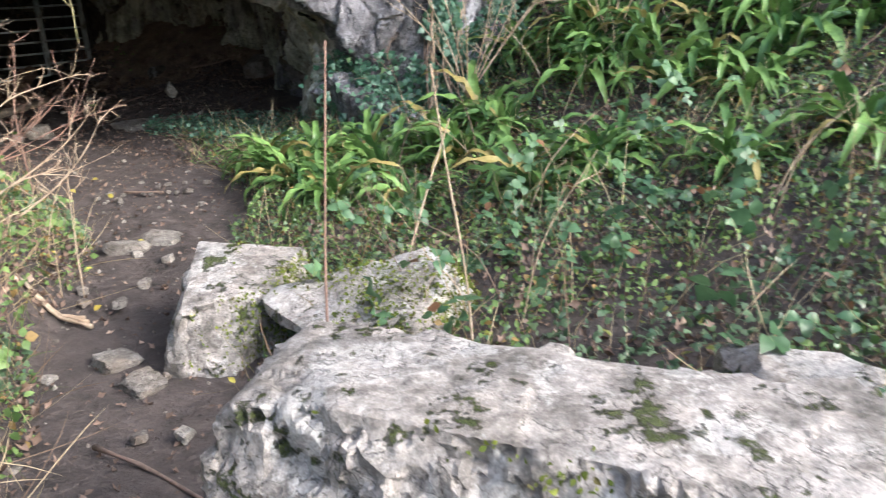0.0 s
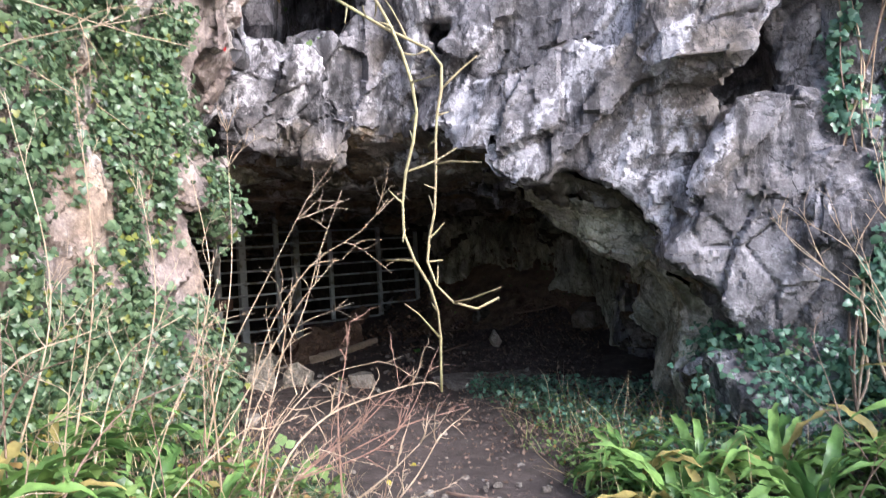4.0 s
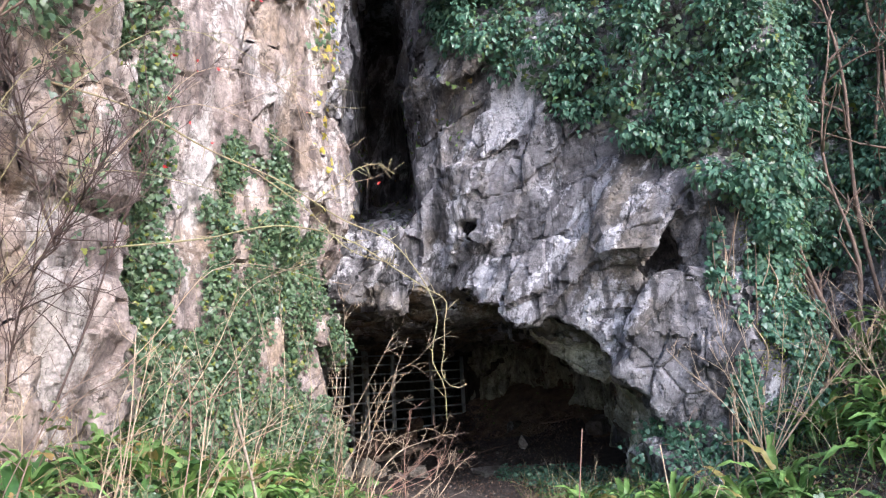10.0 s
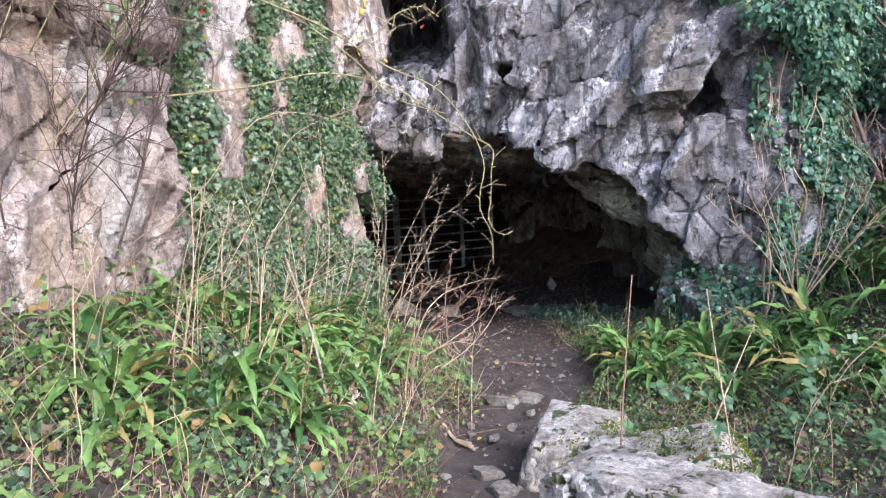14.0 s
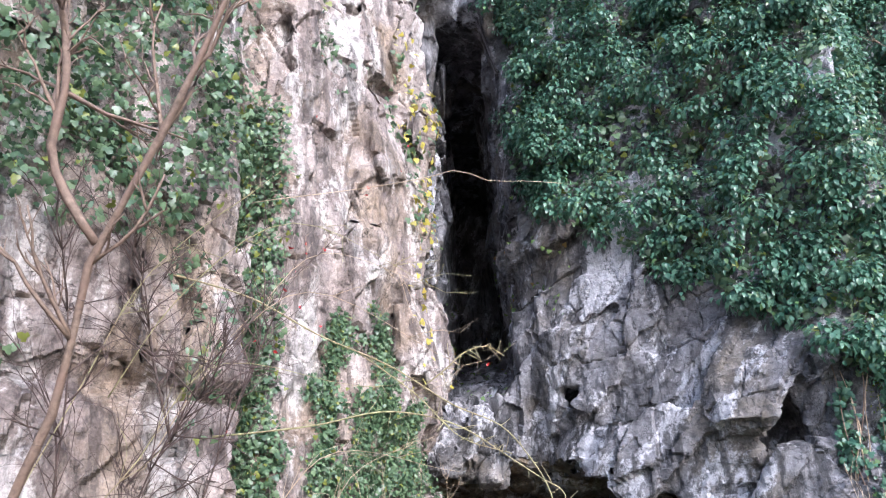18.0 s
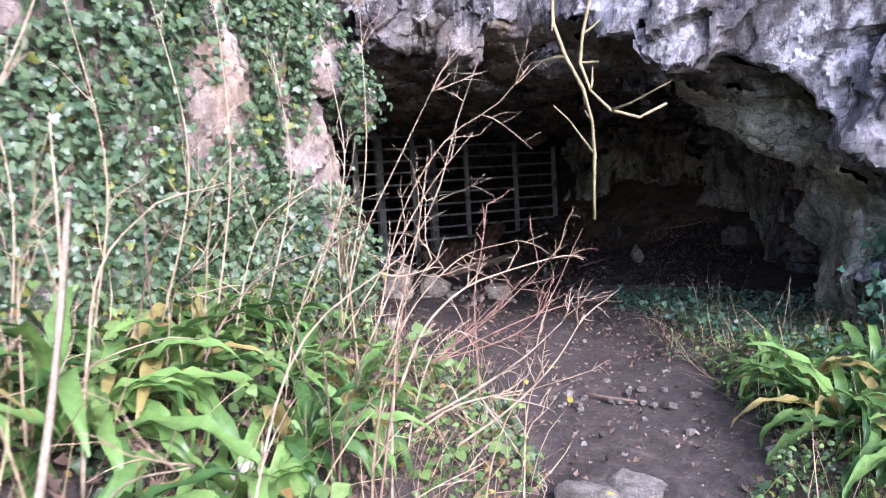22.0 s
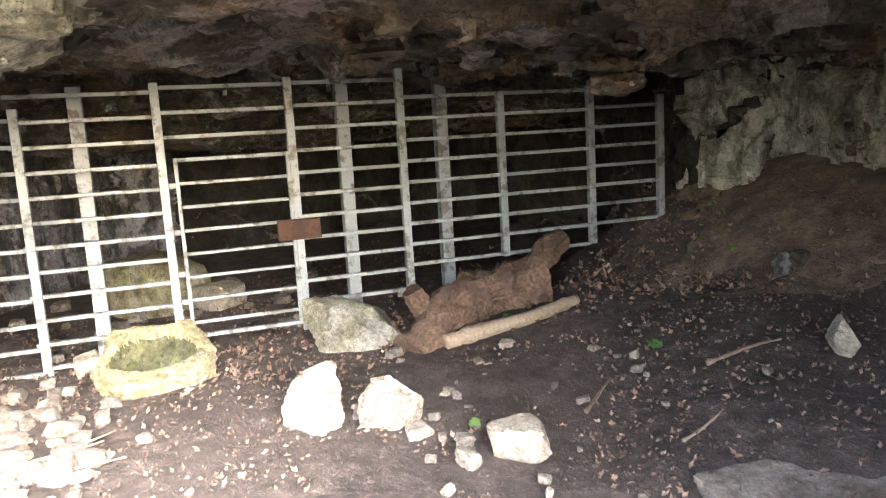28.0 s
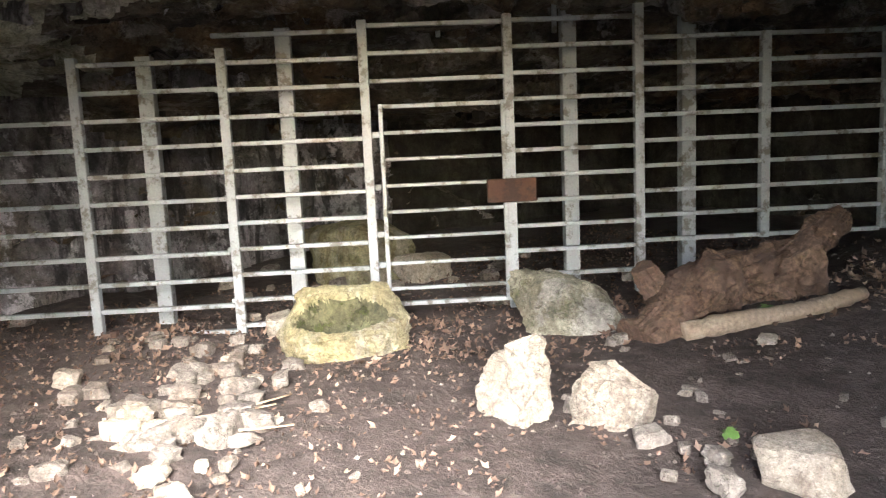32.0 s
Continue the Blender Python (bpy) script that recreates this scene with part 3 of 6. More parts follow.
def broken_relief(p, layered):
    """How far each place of the rock stands out: facets at three sizes, open joints, grain."""
    p = p.astype(np.float32)
    w = p + 0.025 * np.stack([vnoise(p, 3.1, 3), vnoise(p, 3.1, 11), vnoise(p, 3.1, 19)], 1)
    east = (p[:, 1] > 5.25) & (p[:, 0] > -3.9)
    q = np.where(east[:, None], slanted(w, -38), slanted(w, 8)).astype(np.float32)
    if layered:
        a, ea = cells(slanted(w, 5), (0.6, 0.6, 0.1), 80, 0.022, 0.08)
        b, _ = cells(slanted(w, -4), (0.2, 0.2, 0.05), 90, 0.007, 0.12)
    else:
        a, ea = cells(q, (0.32, 0.32, 0.6), 80, 0.022, 0.16)
        b, _ = cells(q, (0.11, 0.11, 0.2), 90, 0.0045, 0.12)
    c, _ = cells(q, (0.045, 0.045, 0.07), 100, 0.002, 0.14)
    open_joint = np.clip(1 - ea / 0.05, 0, 1) * np.clip(vnoise(p, 1.3, 7) * 3 + 0.6, 0, 1)
    return a + b + c + 0.006 * vnoise(p, 8, 2) + 0.003 * vnoise(p, 22, 5) - 0.03 * open_joint


def refined(f, parts, layered):
    """The faces f cut into parts by parts pieces, then broken up by the relief."""
    t = np.linspace(0, 1, parts + 1)
    u, v = [g.ravel() for g in np.meshgrid(t, t, indexing="ij")]
    wts = np.stack([(1 - u) * (1 - v), u * (1 - v), u * v, (1 - u) * v], 1)
    p = np.einsum("kc,fcd->fkd", wts, RV[f]).reshape(-1, 3)
    n = np.einsum("kc,fcd->fkd", wts, VN[f]).reshape(-1, 3)
    m = parts + 1
    i = np.arange(m * m).reshape(m, m)
    quad = np.stack([i[:-1, :-1], i[1:, :-1], i[1:, 1:], i[:-1, 1:]], -1).reshape(-1, 4)
    quads = (quad[None] + (m * m * np.arange(len(f)))[:, None, None]).reshape(-1, 4)
    key = np.round(p * 2000).astype(np.int64) + 100000
    key = (key[:, 0] << 40) + (key[:, 1] << 20) + key[:, 2]
    _, first, back = np.unique(key, return_index=True, return_inverse=True)
    p, n = p[first], n[first]
    n /= np.linalg.norm(n, axis=1)[:, None] + 1e-9
    return p + n * broken_relief(p, layered)[:, None], back.ravel()[quads]


def split_rock(name, keep, material, label, cat, parts=3, layered=False):
    """One stretch of rock; what the walk passes is cut fine, the rest stays coarse."""
    near = keep & (CC[:, 0] < 1.3) & (CC[:, 2] < 7.6) & (CC[:, 0] > -9) & (CC[:, 1] > 0.2)
    near &= (CC[:, 0] > -4.6) | (CC[:, 2] < 3.2)
    way = np.array((-1.5, 3.5, 1.6)) - CC
    near &= (way * RN).sum(1) > -0.35 * np.linalg.norm(way, axis=1)
    v, f = refined(RF[near], parts, layered)
    rest, inv = np.unique(RF[keep & ~near], return_inverse=True)
    far = inv.reshape(-1, 4) + len(v)
    me = quad_mesh(name, np.concatenate([v, RV[rest]]), np.concatenate([f, far]), material)
    me.set_sharp_from_angle(angle=0.5)
    return tagged(new(name, me), label, cat, kind="structure")


def quad_mesh(name, v, f, material):
    me = bpy.data.meshes.new(name)
    me.vertices.add(len(v))
    me.vertices.foreach_set("co", v.astype(np.float32).ravel())
    me.loops.add(f.size)
    me.loops.foreach_set("vertex_index", f.astype(np.int32).ravel())
    me.polygons.add(len(f))
    me.polygons.foreach_set("loop_start", (4 * np.arange(len(f))).astype(np.int32))
    me.update(calc_edges=True)
    me.materials.append(material)
    me.shade_smooth()
    return me


CC = RV[RF].mean(1)
RN = np.cross(RV[RF[:, 2]] - RV[RF[:, 0]], RV[RF[:, 3]] - RV[RF[:, 1]])
RN /= np.linalg.norm(RN, axis=1)[:, None] + 1e-9
VN = np.zeros_like(RV)
for corner in range(4):
    for axis_k in range(3):
        VN[:, axis_k] += np.bincount(RF[:, corner], RN[:, axis_k], len(RV))
above = CC[:, 2] > ground_z(CC[:, 0], CC[:, 1]) - 0.25
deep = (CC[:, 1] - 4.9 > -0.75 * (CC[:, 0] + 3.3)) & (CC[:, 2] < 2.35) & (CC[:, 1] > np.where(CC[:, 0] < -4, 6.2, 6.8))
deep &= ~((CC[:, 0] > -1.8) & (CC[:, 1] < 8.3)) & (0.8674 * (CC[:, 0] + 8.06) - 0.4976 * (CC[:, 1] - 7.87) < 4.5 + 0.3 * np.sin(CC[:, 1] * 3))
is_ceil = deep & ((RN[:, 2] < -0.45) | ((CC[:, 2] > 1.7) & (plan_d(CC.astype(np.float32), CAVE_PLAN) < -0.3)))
# Undersides of the lip join the ceiling, taking its painted-in shade.
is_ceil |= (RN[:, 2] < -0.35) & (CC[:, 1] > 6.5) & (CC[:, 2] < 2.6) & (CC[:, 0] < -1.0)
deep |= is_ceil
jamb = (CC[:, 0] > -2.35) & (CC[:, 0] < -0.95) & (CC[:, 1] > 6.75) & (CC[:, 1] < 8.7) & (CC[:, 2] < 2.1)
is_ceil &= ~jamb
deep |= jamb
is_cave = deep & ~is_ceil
is_left = ~deep & (CC[:, 1] < 5.15) & (CC[:, 0] < -2.6)
# Front of the ceiling gets a paler rock to pass for daylit stone.
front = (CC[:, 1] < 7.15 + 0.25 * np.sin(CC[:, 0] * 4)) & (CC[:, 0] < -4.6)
split_rock("ceiling_front", above & is_ceil & front, ROCK_SIDE, "layered limestone overhang at the cave mouth, painted paler as daylit", "ceiling", 3, True)
split_rock("ceiling", above & is_ceil & ~front, ROCK_CAVE, "uneven limestone ceiling of the cave, darkened for shade", "ceiling", 3, True)
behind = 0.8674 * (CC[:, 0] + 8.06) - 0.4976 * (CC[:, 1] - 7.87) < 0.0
split_rock("wall_inner_cave", above & is_cave & behind, ROCK_SHADE, "limestone walls behind the gate, painted near-black for deep shade", "wall", 1)
split_rock("wall_cave", above & is_cave & ~behind, ROCK_SIDE, "greenish grey limestone side wall of the cave", "wall")
split_rock("wall_left_cliff", above & is_left, ROCK_WARM, "pinkish grey limestone buttress beside the cave", "cliff")
split_rock("wall_right_cliff", above & ~deep & ~is_left, ROCK, "grey white-streaked limestone cliff over the cave mouth", "cliff")


# ---- ground ----
def brown_earth():
    m, nt, b = mat("brown_earth")
    p = geo_pos(nt)
    n1, n2 = noise_tex(nt, p, 4, 7, 0.7), noise_tex(nt, p, 55, 4, 0.7)
    col = ramp(nt, n1, [(0.35, (0.09, 0.062, 0.046)), (0.52, (0.19, 0.135, 0.098)), (0.68, (0.31, 0.235, 0.17))])
    col = mix(nt, 0.5, col, ramp(nt, n2, [(0.3, (0.3, 0.3, 0.3)), (0.7, (0.7, 0.7, 0.7))]), "OVERLAY")
    nt.links.new(col, b.inputs["Base Color"])
    b.inputs["Roughness"].default_value = 0.9
    bump(nt, b, n2, 0.9, 0.02, bump(nt, b, n1, 0.9, 0.08))
    return m


def build_bank():
    """The bank of loose brown earth under the cave's side wall."""
    xs, ys = np.arange(-5.9, -2.2, 0.06), np.arange(10.9, 13.4, 0.06)
    gx, gy = np.meshgrid(xs, ys, indexing="ij")
    p = np.stack([gx.ravel(), gy.ravel(), np.zeros(gx.size)], 1).astype(np.float32)
    z = ground_z(p[:, 0], p[:, 1]) + 0.035 * vnoise(p, 1.1) + 0.02 * vnoise(p, 4.0, 9) + 0.008 * vnoise(p, 11, 4)
    rise = np.minimum(np.minimum(p[:, 0] + 5.9, -2.2 - p[:, 0]), np.minimum(p[:, 1] - 10.9, 13.4 - p[:, 1]))
    z += 0.09 * np.clip(rise / 0.7 - 0.45 + 0.9 * vnoise(p, 1.5, 5), -0.5, 1) + 0.03 * vnoise(p, 6.0, 2)
    i = np.arange(gx.size).reshape(gx.shape)
    f = np.stack([i[:-1, :-1], i[1:, :-1], i[1:, 1:], i[:-1, 1:]], -1).reshape(-1, 4)
    tagged(new("earth_bank", mesh_from("earth_bank", np.stack([p[:, 0], p[:, 1], z], 1), f, brown_earth(), True)), "loose brown earth bank under the cave wall", "ground", kind="structure")


build_bank()


def build_ground():
    def axis(lo, hi, near_lo, near_hi, h):
        a = np.arange(near_lo, near_hi, h)
        l, r = [near_lo], [a[-1]]
        st = h
        while l[-1] > lo:
            st *= 1.3
            l.append(l[-1] - st)
        st = h
        while r[-1] < hi:
            st *= 1.25
            r.append(r[-1] + st)
        return np.array(l[:0:-1] + list(a) + r[1:])
    xs, ys = axis(-400, 400, -9, 2.5, 0.07), axis(-400, 400, -2, 13, 0.07)
    gx, gy = np.meshgrid(xs, ys, indexing="ij")
    z = ground_z(gx.ravel(), gy.ravel())
    p = np.stack([gx.ravel(), gy.ravel(), np.zeros(gx.size)], 1).astype(np.float32)
    z = z + 0.035 * vnoise(p, 1.1) + 0.02 * vnoise(p, 4.0, 9) + 0.008 * vnoise(p, 11, 4)
    v = np.stack([gx.ravel(), gy.ravel(), z], 1)
    i = np.arange(gx.size).reshape(gx.shape)
    f = np.stack([i[:-1, :-1], i[1:, :-1], i[1:, 1:], i[:-1, 1:]], -1).reshape(-1, 4)
    tagged(new("ground", mesh_from("ground", v, f, SOIL, True)), "dark trodden earth path and leaf-strewn banks", "ground", kind="structure")


build_ground()

# ---- the gate ----
GO, GD, GN = Vector((-8.06, 7.87, 0)), Vector((0.4976, 0.8674, 0)), Vector((0.8674, -0.4976, 0))
GATE_TURN = Matrix(((GD.x, -GN.x, 0, GO.x), (GD.y, -GN.y, 0, GO.y), (0, 0, 1, 0), (0, 0, 0, 1)))


def bar(parent, name, lo, hi, material=STEEL, bevel=0.004, label=""):
    """A square-section bar between two corners in the gate's own axes (along, behind, up)."""
    bm = bmesh.new()
    bmesh.ops.create_cube(bm, size=1)
    for v in bm.verts:
        v.co = Vector([(a + b) / 2 + c * (b - a) for a, b, c in zip(lo, hi, v.co)])
    bmesh.ops.bevel(bm, geom=bm.edges[:], offset=bevel, segments=1, affect="EDGES")
    return part(name, bm, material, parent, label)


def build_gate():
    gate = new("cave_gate")
    gate.matrix_world = GATE_TURN
    tagged(gate, "galvanised steel bar grille closing off the cave", "gate")
    ups = [(-2.6, 1.8, 0.0), (-0.9, 1.92, 0.08), (0.0, 1.95, 0.1), (0.875, 2.09, 0.22), (1.785, 2.1, 0.22), (2.63, 2.14, 0.28), (3.47, 1.94, 0.6), (4.3, 1.95, 0.62), (5.0, 1.86, 0.8)]
    for s, top, low in ups:
        bar(gate, "upright", (s - 0.03, -0.02, low), (s + 0.03, 0.035, top))
    # panels: from, to, lowest bar, spacing, count
    for s0, s1, low, gap, count in ((-2.6, -0.93, 0.165, 0.171, 9), (-0.87, -0.03, 0.165, 0.171, 11), (-0.03, 0.845, 0.2, 0.166, 12), (0.905, 1.755, 1.715, 0.17, 3), (1.815, 2.6, 0.43, 0.163, 11), (2.66, 4.27, 0.62, 0.163, 9), (4.33, 4.97, 0.79, 0.164, 7)):
        for k in range(count):
            z = low + gap * k
            bar(gate, "rail", (s0 - 0.02 * (k % 2), -0.012, z - 0.014), (s1 + 0.05 * (s1 > 4.5), 0.024, z + 0.014))
    bar(gate, "rail", (-0.03, -0.012, 0.04), (0.9, 0.024, 0.065))
    for s, top, low in ((-0.55, 1.95, 0.0), (0.35, 2.1, 0.0), (2.24, 2.3, 0.15), (3.06, 2.12, 0.35)):
        bar(gate, "back_post", (s - 0.05, 0.25, low), (s + 0.05, 0.34, top))


build_gate()


# ---- stones ----
def stone_mesh(name, half, seed, material, cuts=16, box=True, rough=0.06, detail=4):
    """A broken stone: a block cut by random planes, worn and pitted, with its base at z = 0."""
    rng = np.random.default_rng(seed)
    bm = bmesh.new()
    bmesh.ops.create_icosphere(bm, subdivisions=detail, radius=1)
    d = np.array([v.co[:] for v in bm.verts], np.float32)
    d /= np.linalg.norm(d, axis=1)[:, None]
    n = rng.normal(size=(cuts, 3))
    n /= np.linalg.norm(n, axis=1)[:, None]
    h = rng.uniform(0.85, 1.15, cuts)
    if box:
        tip = rng.normal(0, 0.12, (6, 3))
        base = np.array([(1, 0, 0), (-1, 0, 0), (0, 1, 0), (0, -1, 0), (0, 0, 1), (0, 0, -1)]) + tip
        n = np.concatenate([n, base / np.linalg.norm(base, axis=1)[:, None]])
        h = np.concatenate([h * 1.25, np.ones(6)])
    c = d @ n.T
    r = np.where(c > 0.05, h / np.maximum(c, 0.05), 9).min(1)
    p = d * r[:, None]
    p *= np.array(half)
    size = max(half)
    p *= (1 + rough * vnoise(p.astype(np.float32) / size, 2.0, seed) + rough * 0.6 * vnoise(p.astype(np.float32) / size, 6.0, seed) + rough * 0.35 * vnoise(p.astype(np.float32) / size, 15.0, seed) + rough * 0.2 * vnoise(p.astype(np.float32) / size, 40.0, seed))[:, None]
    p[:, 2] += half[2] * 0.92
    for v, q in zip(bm.verts, p):
        v.co = q
    me = bpy.data.meshes.new(name)
    bm.to_mesh(me)
    bm.free()
    me.materials.append(material)
    me.shade_smooth()
    me.set_sharp_from_angle(angle=0.6)
    return me


def hewn_mesh(name, corners, material, seed, edge=0.03, rough=1.0):
    """A broken block: the hull of its corners, cut fine and broken up into facets."""
    bm = bmesh.new()
    for c in corners:
        bm.verts.new(c)
    hull = bmesh.ops.convex_hull(bm, input=bm.verts[:])
    bmesh.ops.delete(bm, geom=[g for g in hull["geom_interior"] if isinstance(g, bmesh.types.BMVert)], context="VERTS")
    for _ in range(8):
        long = [e for e in bm.edges if e.calc_length() > edge]
        if not long:
            break
        bmesh.ops.subdivide_edges(bm, edges=long, cuts=1)
        bmesh.ops.triangulate(bm, faces=[f for f in bm.faces if len(f.verts) > 3])
    bm.normal_update()
    p = np.array([v.co[:] for v in bm.verts], np.float32)
    n = np.array([v.normal[:] for v in bm.verts], np.float32)
    for _ in range(2):
        mean = np.zeros_like(p)
        count = np.zeros(len(p))
        e = np.array([(a.verts[0].index, a.verts[1].index) for a in bm.edges])
        for i, j in ((0, 1), (1, 0)):
            np.add.at(mean, e[:, i], p[e[:, j]])
            np.add.at(count, e[:, i], 1)
        p = (0.6 * p + 0.4 * mean / count[:, None]).astype(np.float32)
    a, ea = cells(p, (0.16, 0.16, 0.13), seed, 0.013, 0.2)
    b, _ = cells(p, (0.06, 0.06, 0.05), seed + 9, 0.005, 0.2)
    p += n * (rough * np.where(n[:, 2] > 0.75, 0.3, 1.5) * (a + b + 0.008 * vnoise(p, 5, seed) + 0.006 * vnoise(p, 16, seed) + 0.004 * vnoise(p, 40, seed) - 0.008 * np.clip(1 - ea / 0.06, 0, 1)))[:, None]
    for v, q in zip(bm.verts, p):
        v.co = q
    me = bpy.data.meshes.new(name)
    bm.to_mesh(me)
    bm.free()
    me.materials.append(material)
    me.shade_smooth()
    me.set_sharp_from_angle(angle=0.55)
    return me


def gz(x, y):
    return float(ground_z(x, y))


def put_stone(name, at, half, yaw, seed, material, label, sink=0.04, tilt=(0, 0), **kw):
    ob = new(name, stone_mesh(name, half, seed, material, **kw))
    ob.matrix_world = pose(at[0], at[1], (gz(*at[:2]) if len(at) < 3 else at[2]) - sink, tilt[0], tilt[1], yaw)
    return tagged(ob, label, "rock" if max(half) > 0.25 else "stone")


def put_hewn(name, at, corners, material, seed, label, **kw):
    ob = new(name, hewn_mesh(name, corners, material, seed, **kw))
    ob.location = (at[0], at[1], gz(*at[:2]) if len(at) < 3 else at[2])
    return tagged(ob, label, "rock")


put_hewn("boulder", (0.3, 1.3, 0.03), [(-0.68, 0.46, 0.66), (-0.72, 0.36, 0.62), (-0.8, 0.1, 0.63), (-0.55, -0.02, 0.68), (-0.1, -0.2, 0.67), (0.35, -0.38, 0.64), (0.95, -0.62, 0.58), (1.05, -0.3, 0.6), (0.5, -0.04, 0.66), (-0.2, 0.22, 0.68),
                                 (-1.1, 0.26, -0.15), (-0.85, 0.5, -0.15), (-1.0, 0.0, -0.15), (-0.2, -0.32, -0.15), (0.95, -0.8, -0.15), (1.15, -0.3, -0.15), (0.1, 0.3, -0.15), (-0.98, 0.12, 0.2), (-0.1, -0.34, 0.3), (0.6, -0.58, 0.3)], BOULDER, 211, "long pale limestone slab with moss beside the path", edge=0.026, rough=0.85)
put_hewn("boulder", (-0.97, 3.12), [(-0.26, 0.34, 0.38), (0.26, 0.2, 0.36), (0.16, -0.16, 0.3), (-0.17, -0.26, 0.26), (-0.31, -0.32, -0.12), (0.02, -0.34, -0.12), (0.34, 0.16, -0.12), (0.2, 0.4, -0.12), (-0.28, 0.4, -0.12)], BOULDER, 231, "flat-topped pale boulder with a mossy side", edge=0.03, rough=0.5)
put_stone("boulder", (-0.24, 2.98), (0.26, 0.26, 0.18), 20, 13, BOULDER, "low mossy boulder half hidden by brambles", 0.05, (6, 10), cuts=14, box=False)
put_stone("boulder", (0.9, 1.8), (0.2, 0.1, 0.13), -20, 14, BOULDER, "small white-topped boulder behind the slab", 0.06)
put_hewn("standing_stone", (-5.72, 8.24), [(-0.114, -0.106, -0.03), (0.106, -0.106, -0.03), (0.132, 0.088, -0.03), (-0.106, 0.114, -0.03), (-0.15, -0.088, 0.132), (0.106, 0.114, 0.194), (0.088, 0.079, 0.352), (0.062, 0.062, 0.361), (-0.053, -0.035, 0.299), (-0.088, 0.026, 0.273), (0.132, 0.044, 0.141)], STONE_PALE, 251, "tall pointed white limestone block on the cave floor", edge=0.025, rough=0.7)
put_hewn("standing_stone", (-5.42, 8.47), [(-0.101, -0.118, -0.03), (0.084, -0.042, -0.03), (0.109, 0.118, -0.03), (-0.084, 0.101, -0.03), (-0.143, -0.067, 0.101), (-0.084, -0.017, 0.244), (0.0, 0.05, 0.26), (0.134, 0.134, 0.143), (0.101, 0.0, 0.134), (-0.034, -0.109, 0.168)], STONE_PALE, 271, "tilted squarish white limestone block on the cave floor", edge=0.025, rough=0.7)
put_stone("loose_stone", (-4.66, 8.58), (0.125, 0.1, 0.08), 30, 23, STONE_PALE, "rounded white limestone lump on bare earth", 0.02)
put_stone("loose_stone", (-3.64, 10.13), (0.065, 0.055, 0.08), 10, 24, STONE_PALE, "small pointed white stone on dark earth", 0.015, (8, 0), cuts=12, box=False)
put_stone("mossy_stone", (-6.72, 9.45), (0.28, 0.2, 0.17), 40, 26, STONE_OLIVE, "greenish grey boulder at the foot of the gate", 0.06, (0, 8), cuts=15, box=False, rough=0.1, detail=5)
put_stone("flat_rock", (-3.13, 8.72), (0.6, 0.4, 0.045), 35, 27, STONE_DULL, "low flat grey rock sunk in the cave floor", 0.085, rough=0.06, detail=5)
put_stone("mossy_stone", (-4.26, 11.39), (0.12, 0.09, 0.09), 30, 28, ROCK_CAVE, "dark mossy stone on the earth bank", 0.04, (10, 14), cuts=12, box=False, rough=0.1)
put_stone("brown_stone", (-2.66, 11.17), (0.24, 0.18, 0.13), 70, 31, STONE_DULL, "dirty brown boulder on the cave floor by the side wall", 0.05, (4, -6), cuts=10, rough=0.07, detail=5)
put_stone("inner_stone", (-8.6, 9.6), (0.2, 0.16, 0.13), 30, 29, STONE_PALE, "pale squarish stone behind the gate", 0.02)
put_stone("inner_stone", (-9.2, 9.3), (0.4, 0.3, 0.28), 10, 30, STONE_GREEN, "large greenish boulder behind the gate", 0.04)


def build_basin():
    """A boulder whose tilted top is hollowed out like a basin."""
    me = hewn_mesh("stone_basin", [(1.15 * x, 1.15 * y, 1.15 * z) for x, y, z in ((-0.3, -0.1, 0), (-0.2, -0.22, 0), (0.2, -0.22, 0), (0.32, -0.05, 0), (0.24, 0.2, 0), (-0.22, 0.22, 0), (-0.33, -0.04, 0.16), (-0.18, -0.22, 0.25), (0.2, -0.2, 0.26), (0.34, 0.0, 0.2), (0.22, 0.2, 0.27), (-0.2, 0.2, 0.27))], STONE_GREEN, 291, 0.022, 0.5)
    for v in me.vertices:
        r = math.hypot(v.co.x / 0.29, v.co.y / 0.18)
        if v.co.z > 0.2 and r < 1:
            v.co.z -= 0.2 * (1 - r ** 3)
    me.materials.append(limestone("wet_algae_stone", (0.15, 0.15, 0.08), (0.09, 0.092, 0.05), (0.03, 0.03, 0.02), 0.3, 0.5, (0.1, 0.09, 0.04), 0.0, 0.5, 0.0, 2.0))
    for q in me.polygons:
        if q.center.z > 0.04 and math.hypot(q.center.x / 0.29, q.center.y / 0.18) < 0.9:
            q.material_index = 1
    ob = new("stone_basin", me)
    lean = Matrix.Rotation(radians(27), 4, Vector((0.55, 0.83, 0)))
    ob.matrix_world = Matrix.Translation((-7.22, 8.2, gz(-7.22, 8.2) - 0.02)) @ lean @ pose(0, 0, 0, 0, 0, 58)
    tagged(ob, "yellow-green boulder with a hollowed basin top by the gate", "rock")


build_basin()


